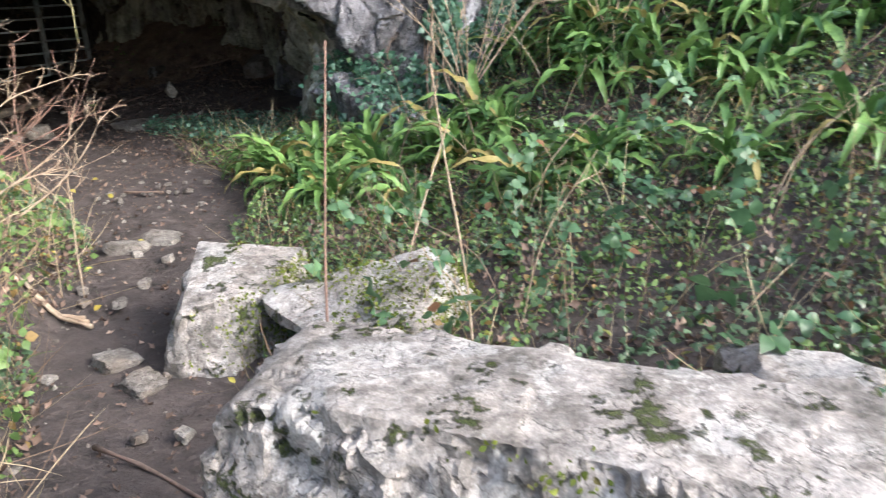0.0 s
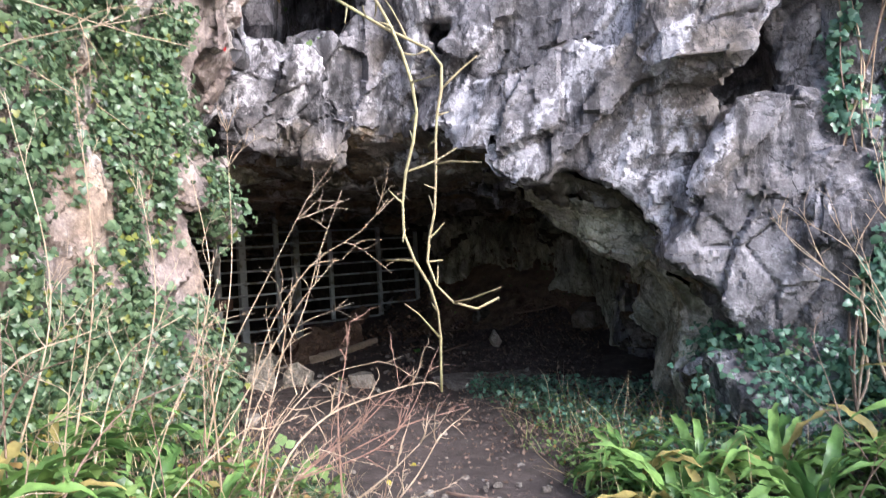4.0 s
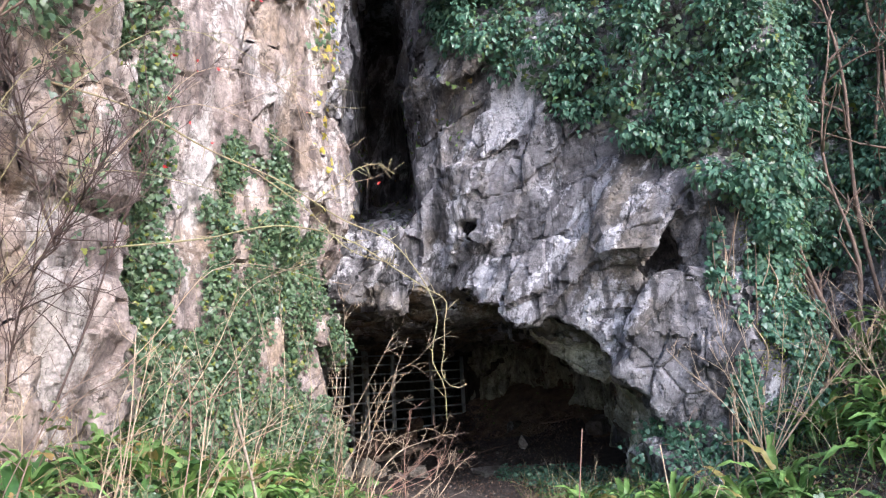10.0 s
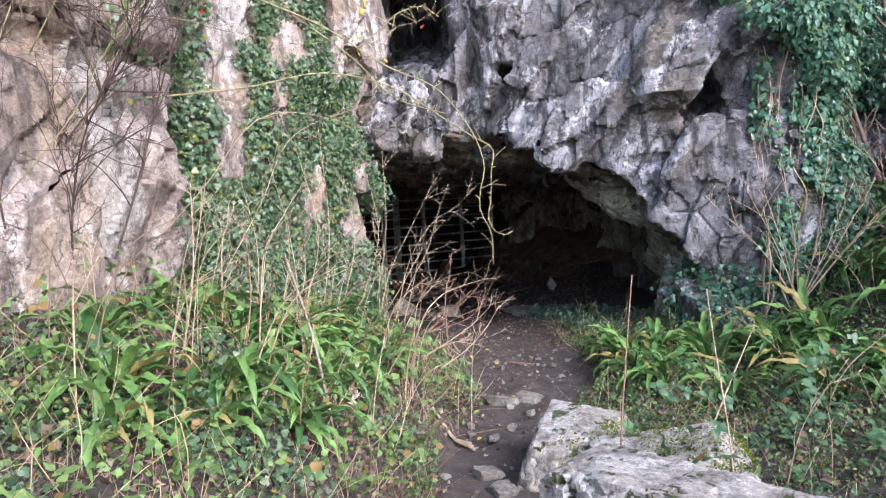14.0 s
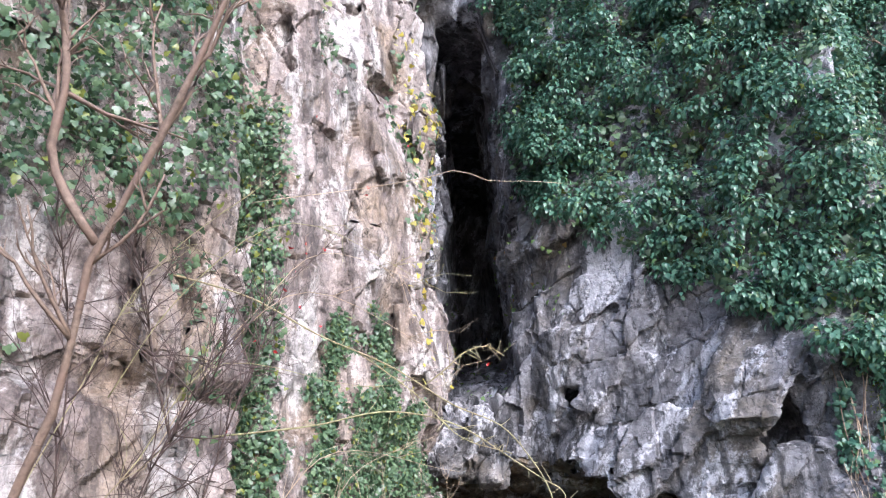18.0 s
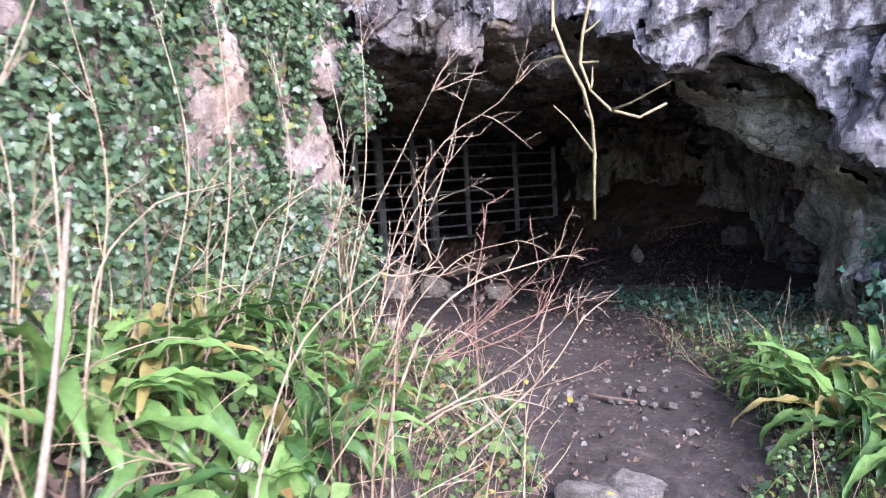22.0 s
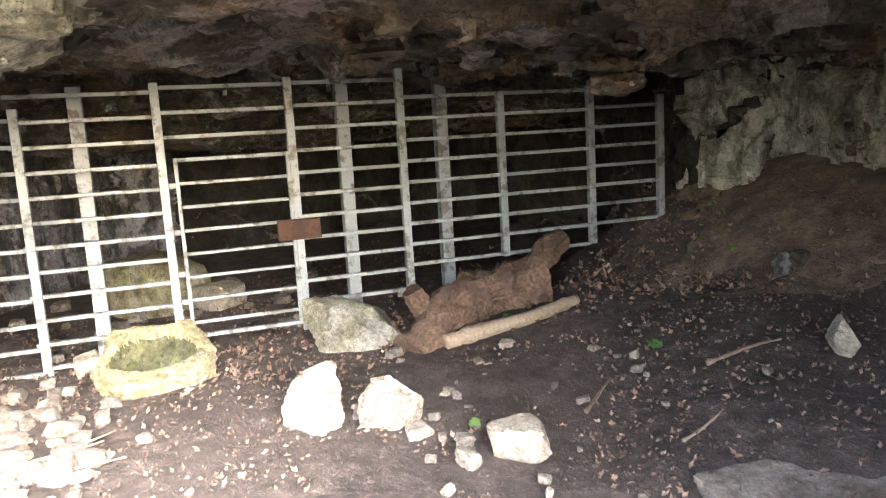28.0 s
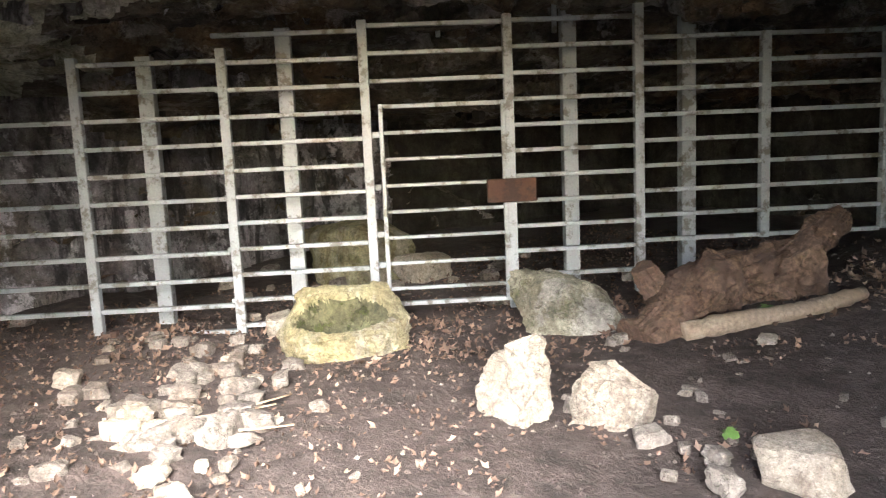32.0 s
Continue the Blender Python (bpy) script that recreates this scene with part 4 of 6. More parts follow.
def scatter_stones():
    rng = np.random.default_rng(77)
    kinds = [stone_mesh("loose_stone", (0.05, 0.04, 0.033), 100 + k, STONE_PALE, cuts=5, rough=0.1, detail=3) for k in range(5)]
    dull = [stone_mesh("loose_stone", (0.05, 0.04, 0.03), 120 + k, STONE_DULL, cuts=5, rough=0.1, detail=3) for k in range(5)]
    spots = []
    for cx, cy, sx, sy, n, lo, hi in ((-6.35, 6.95, 0.42, 0.3, 56, 0.4, 1.35), (-7.3, 7.5, 0.5, 0.25, 26, 0.5, 1.3), (-4.95, 8.45, 0.28, 0.16, 12, 0.5, 1.15), (-4.5, 9.0, 0.9, 0.7, 18, 0.2, 0.6),
                                      (-5.2, 9.3, 0.5, 0.4, 14, 0.3, 0.8), (-1.75, 4.2, 0.3, 0.7, 18, 0.15, 0.7), (-1.25, 2.5, 0.35, 0.45, 14, 0.2, 0.8), (-2.3, 5.3, 0.35, 0.3, 40, 0.15, 0.5), (-5.6, 7.4, 0.7, 0.5, 8, 0.2, 0.5), (-5.0, 9.6, 0.6, 0.5, 10, 0.3, 0.8), (-6.9, 7.3, 0.4, 0.3, 20, 0.5, 1.5), (-8.4, 9.5, 0.9, 0.9, 26, 0.6, 1.9), (-3.4, 7.2, 0.9, 0.7, 10, 0.2, 0.5)):
        for _ in range(n):
            spots.append((cx + rng.normal(0, sx), cy + rng.normal(0, sy), rng.uniform(lo, hi)))
    for x, y, s in spots:
        ob = new("loose_stone", (kinds if y > 6.2 and rng.random() < 0.22 else dull)[rng.integers(5)])
        ob.matrix_world = pose(x, y, gz(x, y) - 0.008 * s, rng.uniform(-14, 14), rng.uniform(-14, 14), rng.uniform(0, 360)) @ Matrix.Diagonal((s, s * rng.uniform(0.8, 1.2), s * rng.uniform(0.8, 1.4), 1))
        tagged(ob, "small broken limestone on dark earth", "stone", "loose stones")
    for x, y, s in ((-1.84, 4.5, 2.2), (-1.98, 4.35, 2.4), (-1.5, 2.95, 1.8), (-1.3, 2.75, 1.7)):
        ob = new("path_stone", dull[int(s * 10) % 5])
        ob.matrix_world = pose(x, y, gz(x, y) - 0.03, 3, -4, s * 80) @ Matrix.Diagonal((s, s, s * 0.7, 1))
        tagged(ob, "flat pale stone set in the trodden path", "stone", "path stones")


scatter_stones()


# ---- wood and stems ----
def tube(points, r0, r1, sides=6, knots=0.0, seed=0):
    """Vertices and faces of a tapering round stem along points."""
    rng = np.random.default_rng(seed)
    p = np.array(points, float)
    n = len(p)
    t = np.gradient(p, axis=0)
    t /= np.linalg.norm(t, axis=1)[:, None] + 1e-9
    ref = np.array((0.3, 0.2, 0.93)) if abs(t[0, 2]) < 0.85 else np.array((0.95, 0.2, 0.1))
    u = np.cross(t, ref)
    u /= np.linalg.norm(u, axis=1)[:, None]
    w = np.cross(t, u)
    r = np.linspace(r0, r1, n) * (1 + knots * rng.normal(0, 1, n))
    a = np.arange(sides) * 2 * math.pi / sides
    ring = u[:, None] * np.cos(a)[None, :, None] + w[:, None] * np.sin(a)[None, :, None]
    v = (p[:, None] + ring * r[:, None, None]).reshape(-1, 3)
    f = []
    for i in range(n - 1):
        for k in range(sides):
            f.append((i * sides + k, i * sides + (k + 1) % sides, (i + 1) * sides + (k + 1) % sides, (i + 1) * sides + k))
    f += [tuple(range(sides - 1, -1, -1)), tuple((n - 1) * sides + k for k in range(sides))]
    return v, f


def join(pieces):
    v, f, base = [], [], 0
    for pv, pf in pieces:
        v.append(np.asarray(pv))
        f += [tuple(base + k for k in face) for face in pf]
        base += len(pv)
    return np.concatenate(v), f


def smooth_line(points, n=14):
    """A soft curve through points."""
    p = np.array(points, float)
    if len(p) < 3:
        return np.array([p[0] + (p[-1] - p[0]) * k / (n - 1) for k in range(n)])
    s = np.r_[0, np.cumsum(np.linalg.norm(np.diff(p, axis=0), axis=1))]
    m = np.gradient(p, s, axis=0)
    out = []
    for t in np.linspace(0, s[-1], n):
        i = min(max(int(np.searchsorted(s, t, "right")) - 1, 0), len(p) - 2)
        h = s[i + 1] - s[i]
        k = (t - s[i]) / h
        out.append((2 * k ** 3 - 3 * k ** 2 + 1) * p[i] + (k ** 3 - 2 * k ** 2 + k) * h * m[i] + (3 * k ** 2 - 2 * k ** 3) * p[i + 1] + (k ** 3 - k ** 2) * h * m[i + 1])
    return np.array(out)


def stem_part(name, points, r0, r1, material, parent=None, n=14, sides=6, knots=0.08, seed=0, label=""):
    v, f = tube(smooth_line(points, n), r0, r1, sides, knots, seed)
    ob = new(name, mesh_from(name, v, f, material, True))
    if parent is not None:
        ob.parent = parent
    if label:
        ob["label"] = label
    return ob


def wander(rng, start, way, length, bend=0.25, n=8, sag=0.0):
    p, d = [np.array(start, float)], np.array(way, float)
    d /= np.linalg.norm(d)
    for _ in range(n):
        d = d + rng.normal(0, bend, 3) * 0.4 + np.array((0, 0, -sag))
        d /= np.linalg.norm(d)
        p.append(p[-1] + d * length / n)
    return np.array(p)


def twiggy(rng, line, r, count, length, up=0.2, spread=1.0, depth=1):
    """Side twigs along a stem, as pieces of one mesh."""
    out = []
    for _ in range(count):
        k = rng.integers(len(line) // 4, len(line))
        way = line[min(k + 1, len(line) - 1)] - line[k - 1]
        way = way / (np.linalg.norm(way) + 1e-9) + rng.normal(0, spread * 0.6, 3) + np.array((0, 0, up))
        ln = length * rng.uniform(0.4, 1.2)
        w = wander(rng, line[k], way, ln, 0.3, 6)
        out.append(tube(w, r, r * 0.35, 4))
        if depth > 0:
            out += twiggy(rng, w, r * 0.6, 3, ln * 0.5, up, spread, depth - 1)
    return out


def shrub(name, label, stems, material, r=0.006, twigs=6, length=0.25, seed=1, cat="shrub", up=0.25, depth=1, taper=0.3, twig_mat=None):
    """Bare stems from the ground, each a part with its own twigs."""
    rng = np.random.default_rng(seed)
    root = new(name)
    root.location = stems[0][0]
    tagged(root, label, cat)
    base = np.array(stems[0][0])
    for pts in stems:
        line = smooth_line(pts, 16) - base
        v, f = join([tube(line, r, r * taper, 5, 0.1, seed)])
        st = new("stem", mesh_from("stem", v, f, material, True))
        st.parent = root
        if twigs:
            v, f = join(twiggy(rng, line, r * 0.5, twigs, length, up, 1.0, depth))
            tw = new("twig", mesh_from("twig", v, f, twig_mat or material, True))
            tw.parent = st
            tw["kind"] = "stuff"
    return root


# dead stems by the mouth's left jamb
shrub("dead_shrub", "pale dry dead stems leaning across the cave mouth", [
    [(-2.72, 3.85, 0.75), (-2.55, 3.96, 1.16), (-2.43, 4.0, 1.37), (-2.33, 4.05, 1.69), (-2.25, 4.09, 1.9)],
    [(-2.8, 3.8, 0.8), (-2.72, 3.89, 1.22), (-2.56, 3.96, 1.54), (-2.39, 4.03, 1.86)],
    [(-2.7, 3.9, 0.8), (-2.52, 3.97, 1.4), (-2.36, 4.04, 1.62), (-2.18, 4.11, 1.73), (-2.07, 4.16, 1.86)],
    [(-2.75, 3.7, 0.8), (-2.6, 3.85, 1.1), (-2.42, 4.0, 1.45), (-2.3, 4.1, 1.62)],
    [(-2.65, 3.95, 0.8), (-2.6, 4.1, 1.2), (-2.55, 4.15, 1.55)],
    [(-2.6, 3.8, 0.7), (-2.45, 3.9, 1.0), (-2.3, 4.0, 1.15), (-2.1, 4.05, 1.2)]], STEM, 0.004, 4, 0.28, 3)
shrub("red_shoot", "thin dark red upright shoot beside the path", [[(-2.4, 4.22, 0.5), (-2.41, 4.23, 0.77), (-2.42, 4.26, 0.98), (-2.4, 4.29, 1.12), (-2.38, 4.33, 1.33)]], STEM_RED, 0.006, 7, 0.12, 5, "twig")
shrub("dry_twig", "bleached branching dry twigs over the path edge", [
    [(-2.27, 3.46, 0.75), (-2.16, 3.53, 1.0), (-2.05, 3.61, 1.1), (-1.97, 3.66, 1.13), (-1.83, 3.74, 1.17)],
    [(-2.3, 3.6, 0.6), (-2.1, 3.7, 0.72), (-1.95, 3.78, 0.83), (-1.82, 3.8, 0.95)],
    [(-2.2, 3.7, 0.5), (-2.05, 3.85, 0.62), (-1.9, 3.9, 0.78), (-1.8, 3.95, 0.95)],
    [(-2.25, 3.5, 0.6), (-2.1, 3.55, 0.7), (-1.9, 3.65, 0.75)]], STEM, 0.006, 6, 0.18, 7, "twig")
shrub("pale_stick", "straight pale stick leaning in the ferns", [[(-1.77, 1.81, 0.43), (-2.26, 2.28, 0.96), (-2.80, 2.71, 1.45)]], PALE_LOG, 0.011, 0, 0, 9, "stick", taper=0.8)
shrub("upright_cane", "thin upright brown stem beside the slab", [[(-0.4, 2.05, 0.05), (-0.39, 2.08, 0.61), (-0.36, 2.12, 1.0), (-0.33, 2.16, 1.35)]], STEM_RED, 0.0048, 0, 0, 10, "twig", taper=0.6)
shrub("upright_cane", "thin leaning tan stem beside the slab", [[(0.05, 2.42, 0.1), (0.03, 2.42, 0.55), (-0.02, 2.43, 0.95), (-0.05, 2.43, 1.25)]], STEM, 0.005, 0, 0, 12, "twig", taper=0.6)
shrub("upright_cane", "pale leaning cane in the undergrowth", [[(-0.25, 3.5, 0.2), (-0.1, 3.75, 0.6), (0.0, 3.9, 0.85)]], STEM, 0.006, 0, 0, 13, "twig", taper=0.6)


def build_spray():
    """The long thorny spray that arches from the cliff's foot and hangs over the path."""
    rng = np.random.default_rng(31)
    root = new("bramble_spray")
    tagged(root, "leafless green thorny spray hanging over the path", "branch")
    runs = [([(-3.3, 1.6, 3.45), (-2.83, 1.93, 3.25), (-2.48, 2.15, 3.0), (-2.1, 2.37, 2.78), (-1.8, 2.56, 2.54), (-1.55, 2.66, 2.4), (-1.41, 2.66, 2.24), (-1.3, 2.66, 2.05), (-1.27, 2.66, 1.91), (-1.3, 2.65, 1.78), (-1.3, 2.64, 1.68), (-1.27, 2.7, 1.56), (-1.29, 2.76, 1.36)], 0.0068),
            ([(-3.2, 1.9, 2.45), (-2.57, 2.2, 2.48), (-2.13, 2.4, 2.53), (-1.82, 2.57, 2.44), (-1.52, 2.7, 2.22), (-1.35, 2.72, 2.1), (-1.25, 2.74, 2.03), (-1.26, 2.73, 1.9), (-1.27, 2.72, 1.72), (-1.29, 2.72, 1.63), (-1.25, 2.73, 1.55), (-1.2, 2.75, 1.53), (-1.16, 2.77, 1.55)], 0.0062),
            ([(-1.95, 2.46, 2.66), (-1.8, 2.5, 2.76), (-1.7, 2.54, 2.84), (-1.58, 2.6, 2.86), (-1.5, 2.64, 2.8)], 0.004),
            ([(-2.3, 2.26, 2.9), (-2.0, 2.45, 2.62), (-1.75, 2.55, 2.35), (-1.5, 2.65, 2.25)], 0.0045)]
    for pts, r in runs:
        line = smooth_line(pts, 60)
        v, f = join([tube(line, r, 0.0025, 6, 0.12, 4)])
        st = new("stem", mesh_from("stem", v, f, STEM_GREEN, True))
        st.parent = root
        sp = []
        for k in range(14, 58):
            side = rng.normal(0, 1, 3)
            ln = rng.uniform(0.02, 0.04) if k % 3 else rng.uniform(0.06, 0.14)
            sp.append(tube(wander(rng, line[k], side * 0.8 + np.array((0.3, 0.1, 0.1)), ln, 0.2, 3), 0.0025, 0.001, 4))
        v, f = join(sp)
        th = new("twig", mesh_from("twig", v, f, STEM_GREEN, True))
        th.parent = st
        th["kind"] = "stuff"


build_spray()

# young tree in front of the left buttress
shrub("young_tree", "slender bare brown tree forking beside the cliff", [
    [(-3.35, 0.72, 0.9), (-3.15, 0.7, 1.7), (-2.98, 0.69, 2.04), (-2.75, 0.69, 2.37), (-2.55, 0.64, 2.8), (-2.41, 0.6, 3.12), (-2.23, 0.62, 3.33), (-2.01, 0.63, 3.63), (-1.77, 0.63, 3.99), (-1.4, 0.6, 4.6), (-1.1, 0.6, 5.3)],
    [(-2.41, 0.6, 3.12), (-2.46, 0.5, 3.27), (-2.49, 0.39, 3.49), (-2.37, 0.34, 3.8), (-2.3, 0.23, 4.16), (-2.2, 0.1, 4.8)]], BARK, 0.026, 14, 0.6, 15, "tree", depth=2, taper=0.35)
shrub("bare_bush", "dark twiggy leafless bush against the pink rock", [
    [(-3.3, 1.38, 1.2), (-3.26, 1.41, 2.07), (-3.07, 1.47, 2.3), (-2.96, 1.51, 2.38), (-2.81, 1.53, 2.67), (-2.62, 1.58, 2.89), (-2.44, 1.64, 3.04)],
    [(-2.96, 1.51, 2.38), (-3.02, 1.4, 2.81), (-3.05, 1.31, 3.26), (-3.1, 1.24, 3.53)],
    [(-3.2, 1.6, 1.3), (-3.05, 1.75, 1.9), (-2.9, 1.9, 2.6), (-2.8, 2.1, 3.2)],
    [(-3.3, 1.2, 1.2), (-3.15, 1.0, 2.0), (-3.0, 0.9, 2.7), (-2.9, 0.7, 3.4)],
    [(-3.3, 1.5, 1.2), (-3.0, 1.3, 1.8), (-2.7, 1.2, 2.2), (-2.4, 1.2, 2.5)]], BARK_DARK, 0.009, 26, 0.58, 17, "shrub", depth=2)
shrub("bare_bush", "tangle of thin dry stems before an ivied wall", [
    [(-3.0, 2.6 + 0.25 * k, 0.95), (-2.98 + 0.05 * (k % 3), 2.65 + 0.27 * k, 1.5), (-3.05, 2.6 + 0.3 * k, 2.0 + 0.13 * (k % 4))] for k in range(7)], STEM, 0.004, 7, 0.3, 19, "shrub", depth=1)
shrub("bare_bush", "pale leafless twiggy bush under the cliff", [
    [(0.15, 5.9, 0.7), (0.2 + 0.3 * math.cos(k), 5.9 + 0.22 * math.sin(k * 2.1), 1.15), (0.2 + 0.75 * math.cos(k), 5.9 + 0.4 * math.sin(k * 2.1), 1.65 + 0.12 * (k % 3))] for k in range(9)], STEM, 0.006, 6, 0.35, 21, "shrub", up=0.5)
shrub("red_twig", "low reddish leafless twigs at the bank's edge", [
    [(-2.5, 4.0, 0.7), (-2.35 + 0.07 * k, 4.1 + 0.04 * k, 0.85 + 0.05 * (k % 3)), (-2.25 + 0.1 * k, 4.15 + 0.06 * k, 0.95 + 0.09 * (k % 4))] for k in range(5)], STEM_RED, 0.004, 7, 0.18, 23, "shrub")


def build_log():
    log = new("rotten_log")
    log.location = (-6.1, 10.0, gz(-6.1, 10.0))
    tagged(log, "lumpy rotten brown log lying against the gate", "log")
    z = gz(-6.1, 10.0)

    def lump(name, pts, r0, r1, seed):
        line = smooth_line(pts, 110) - np.array(log.location)
        v, f = tube(line, r0, r1, 64, 0.0, seed)
        mid = np.repeat(line, 64, 0)
        out = (v - mid) / (np.linalg.norm(v - mid, axis=1)[:, None] + 1e-9)
        along = np.repeat(np.arange(110) / 110, 64)[:, None] * float(np.linalg.norm(line[-1] - line[0]))
        q = np.concatenate([out[:, :1] * 0.15 + along, out[:, 1:] * 0.15], 1).astype(np.float32)
        grain = np.concatenate([0.25 * along + out[:, :1] * 0.12, out[:, 1:] * 0.12], 1).astype(np.float32)
        v = mid + (v - mid) * (1 + 0.45 * vnoise(q, 5, seed) + 0.3 * vnoise(q, 11, seed) + 0.22 * np.abs(vnoise(grain, 45, seed)) + 0.1 * vnoise(grain, 110, seed))[:, None]
        me = mesh_from(name, v, f, ROTTEN, True)
        me.set_sharp_from_angle(angle=0.7)
        ob = new(name, me)
        ob.parent = log
    lump("trunk", [(-6.12, 9.42, 0.2), (-6.1, 9.65, 0.3), (-6.12, 10.0, 0.42), (-6.05, 10.35, 0.42), (-5.95, 10.65, 0.48)], 0.1, 0.19, 3)
    lump("broken_limb", [(-6.02, 10.5, 0.5), (-5.98, 10.85, 0.62), (-5.95, 11.15, 0.72)], 0.13, 0.07, 5)
    lump("root_stub", [(-6.15, 9.9, 0.25), (-6.3, 9.75, 0.45), (-6.32, 9.7, 0.55)], 0.12, 0.07, 8)
    v, f = tube(smooth_line([(-5.92, 9.55, gz(-5.9, 9.5) + 0.05), (-5.78, 9.8, gz(-5.78, 9.8) + 0.06), (-5.66, 10.1, gz(-5.66, 10.1) + 0.05), (-5.52, 10.6, gz(-5.5, 10.6) + 0.06)], 30), 0.058, 0.042, 14, 0.07, 2)
    tagged(new("pale_log", mesh_from("pale_log", v, f, PALE_LOG, True)), "barkless pale log lying on the earth by the gate", "log")


build_log()


def build_sticks():
    rng = np.random.default_rng(8)
    for x, y, a, ln, r, m in ((-2.4, 5.39, 0, 0.3, 0.012, BARK), (-4.6, 9.1, 100, 0.45, 0.012, BARK), (-4.2, 9.7, 60, 0.5, 0.014, BARK), (-3.75, 11.4, 0, 0.8, 0.022, BARK), (-3.8, 11.4, 40, 0.55, 0.02, BARK),
                              (-1.74, 3.29, 147, 0.54, 0.011, STEM), (-1.78, 3.34, 152, 0.44, 0.011, STEM), (-1.82, 3.39, 157, 0.34, 0.011, STEM), (-1.3, 2.3, -35, 0.8, 0.009, BARK), (-6.6, 6.9, 80, 0.6, 0.008, STEM),
                              (-6.4, 7.0, 60, 0.5, 0.008, STEM), (-6.5, 7.15, 95, 0.45, 0.007, STEM), (-4.9, 7.8, 20, 0.3, 0.007, BARK), (-4.0, 8.9, 75, 0.35, 0.009, PALE_LOG), (-5.3, 7.1, 40, 0.35, 0.006, STEM)):
        d = np.array((math.cos(radians(a)), math.sin(radians(a)), 0))
        w = wander(rng, (0, 0, 0), d, ln, 0.12, 7)
        w[:, 2] = [gz(x + q[0], y + q[1]) + r * 0.9 + 0.01 for q in w]
        w[:, :2] += (x, y)
        v, f = tube(w, r, r * 0.6, 6, 0.1, 3)
        tagged(new("stick", mesh_from("stick", v, f, m, True)), "dry fallen stick lying on the ground", "stick", "fallen sticks")


build_sticks()


# ---- leaves ----
def leaf_shape(kind):
    """Vertices and faces of one leaf lying in the xy plane, stalk at the origin, tip towards +y, one unit long."""
    if kind == "ivy":
        v = [(0, 0, 0), (-0.35, -0.1, 0.03), (-0.55, 0.25, -0.06), (-0.3, 0.4, 0.02), (-0.32, 0.7, -0.03), (0, 1, -0.12), (0.32, 0.7, -0.03), (0.3, 0.4, 0.02), (0.55, 0.25, -0.06), (0.35, -0.1, 0.03), (0, 0.4, 0.06)]
        f = [(10, k, k + 1) for k in range(0, 9)] + [(10, 9, 0)]
    elif kind == "oval":
        v = [(0, 0, 0), (-0.26, 0.25, 0.08), (-0.3, 0.55, 0.08), (0, 1, -0.15), (0.3, 0.55, 0.08), (0.26, 0.25, 0.08), (0, 0.3, 0), (0, 0.62, 0.0)]
        f = [(0, 6, 1), (1, 6, 7, 2), (2, 7, 3), (0, 5, 6), (5, 4, 7, 6), (4, 3, 7)]
    elif kind == "trio":
        v, f = [], []
        for k, (a, s) in enumerate(((0, 1.0), (75, 0.8), (-75, 0.8))):
            for x, y, z in leaf_shape("oval")[0]:
                y, x = (y + 0.15) * s, x * 1.35 * s
                v.append((x * math.cos(radians(a)) - y * math.sin(radians(a)), x * math.sin(radians(a)) + y * math.cos(radians(a)), z * s))
            f += [tuple(i + 8 * k for i in q) for q in leaf_shape("oval")[1]]
    elif kind == "blade":
        v = [(-0.012, 0, 0), (0.012, 0, 0), (-0.011, 0.4, 0.06), (0.011, 0.4, 0.06), (-0.007, 0.75, 0.0), (0.007, 0.75, 0.0), (0, 1, -0.15)]
        f = [(0, 1, 3, 2), (2, 3, 5, 4), (4, 5, 6)]
    elif kind == "straw":
        v = [(-0.003, 0, 0), (0.003, 0, 0), (0.007, 0.25, 0.02), (0.001, 0.25, 0.023), (0.012, 0.5, 0.028), (0.006, 0.5, 0.031), (0.02, 0.75, 0.015), (0.015, 0.75, 0.018), (0.035, 1, -0.03)]
        f = [(0, 1, 2, 3), (3, 2, 4, 5), (5, 4, 6, 7), (7, 6, 8)]
    else:
        v = [(0, 0, 0), (-0.14, 0.2, 0.1), (-0.32, 0.34, 0.22), (-0.15, 0.6, 0.12), (-0.05, 1, 0.3), (0.12, 0.64, 0.04), (0.3, 0.52, 0.2), (0.15, 0.2, 0.04), (0, 0.45, -0.06)]
        f = [(8, k, k + 1) for k in range(7)] + [(8, 7, 0)]
    return np.array(v), f


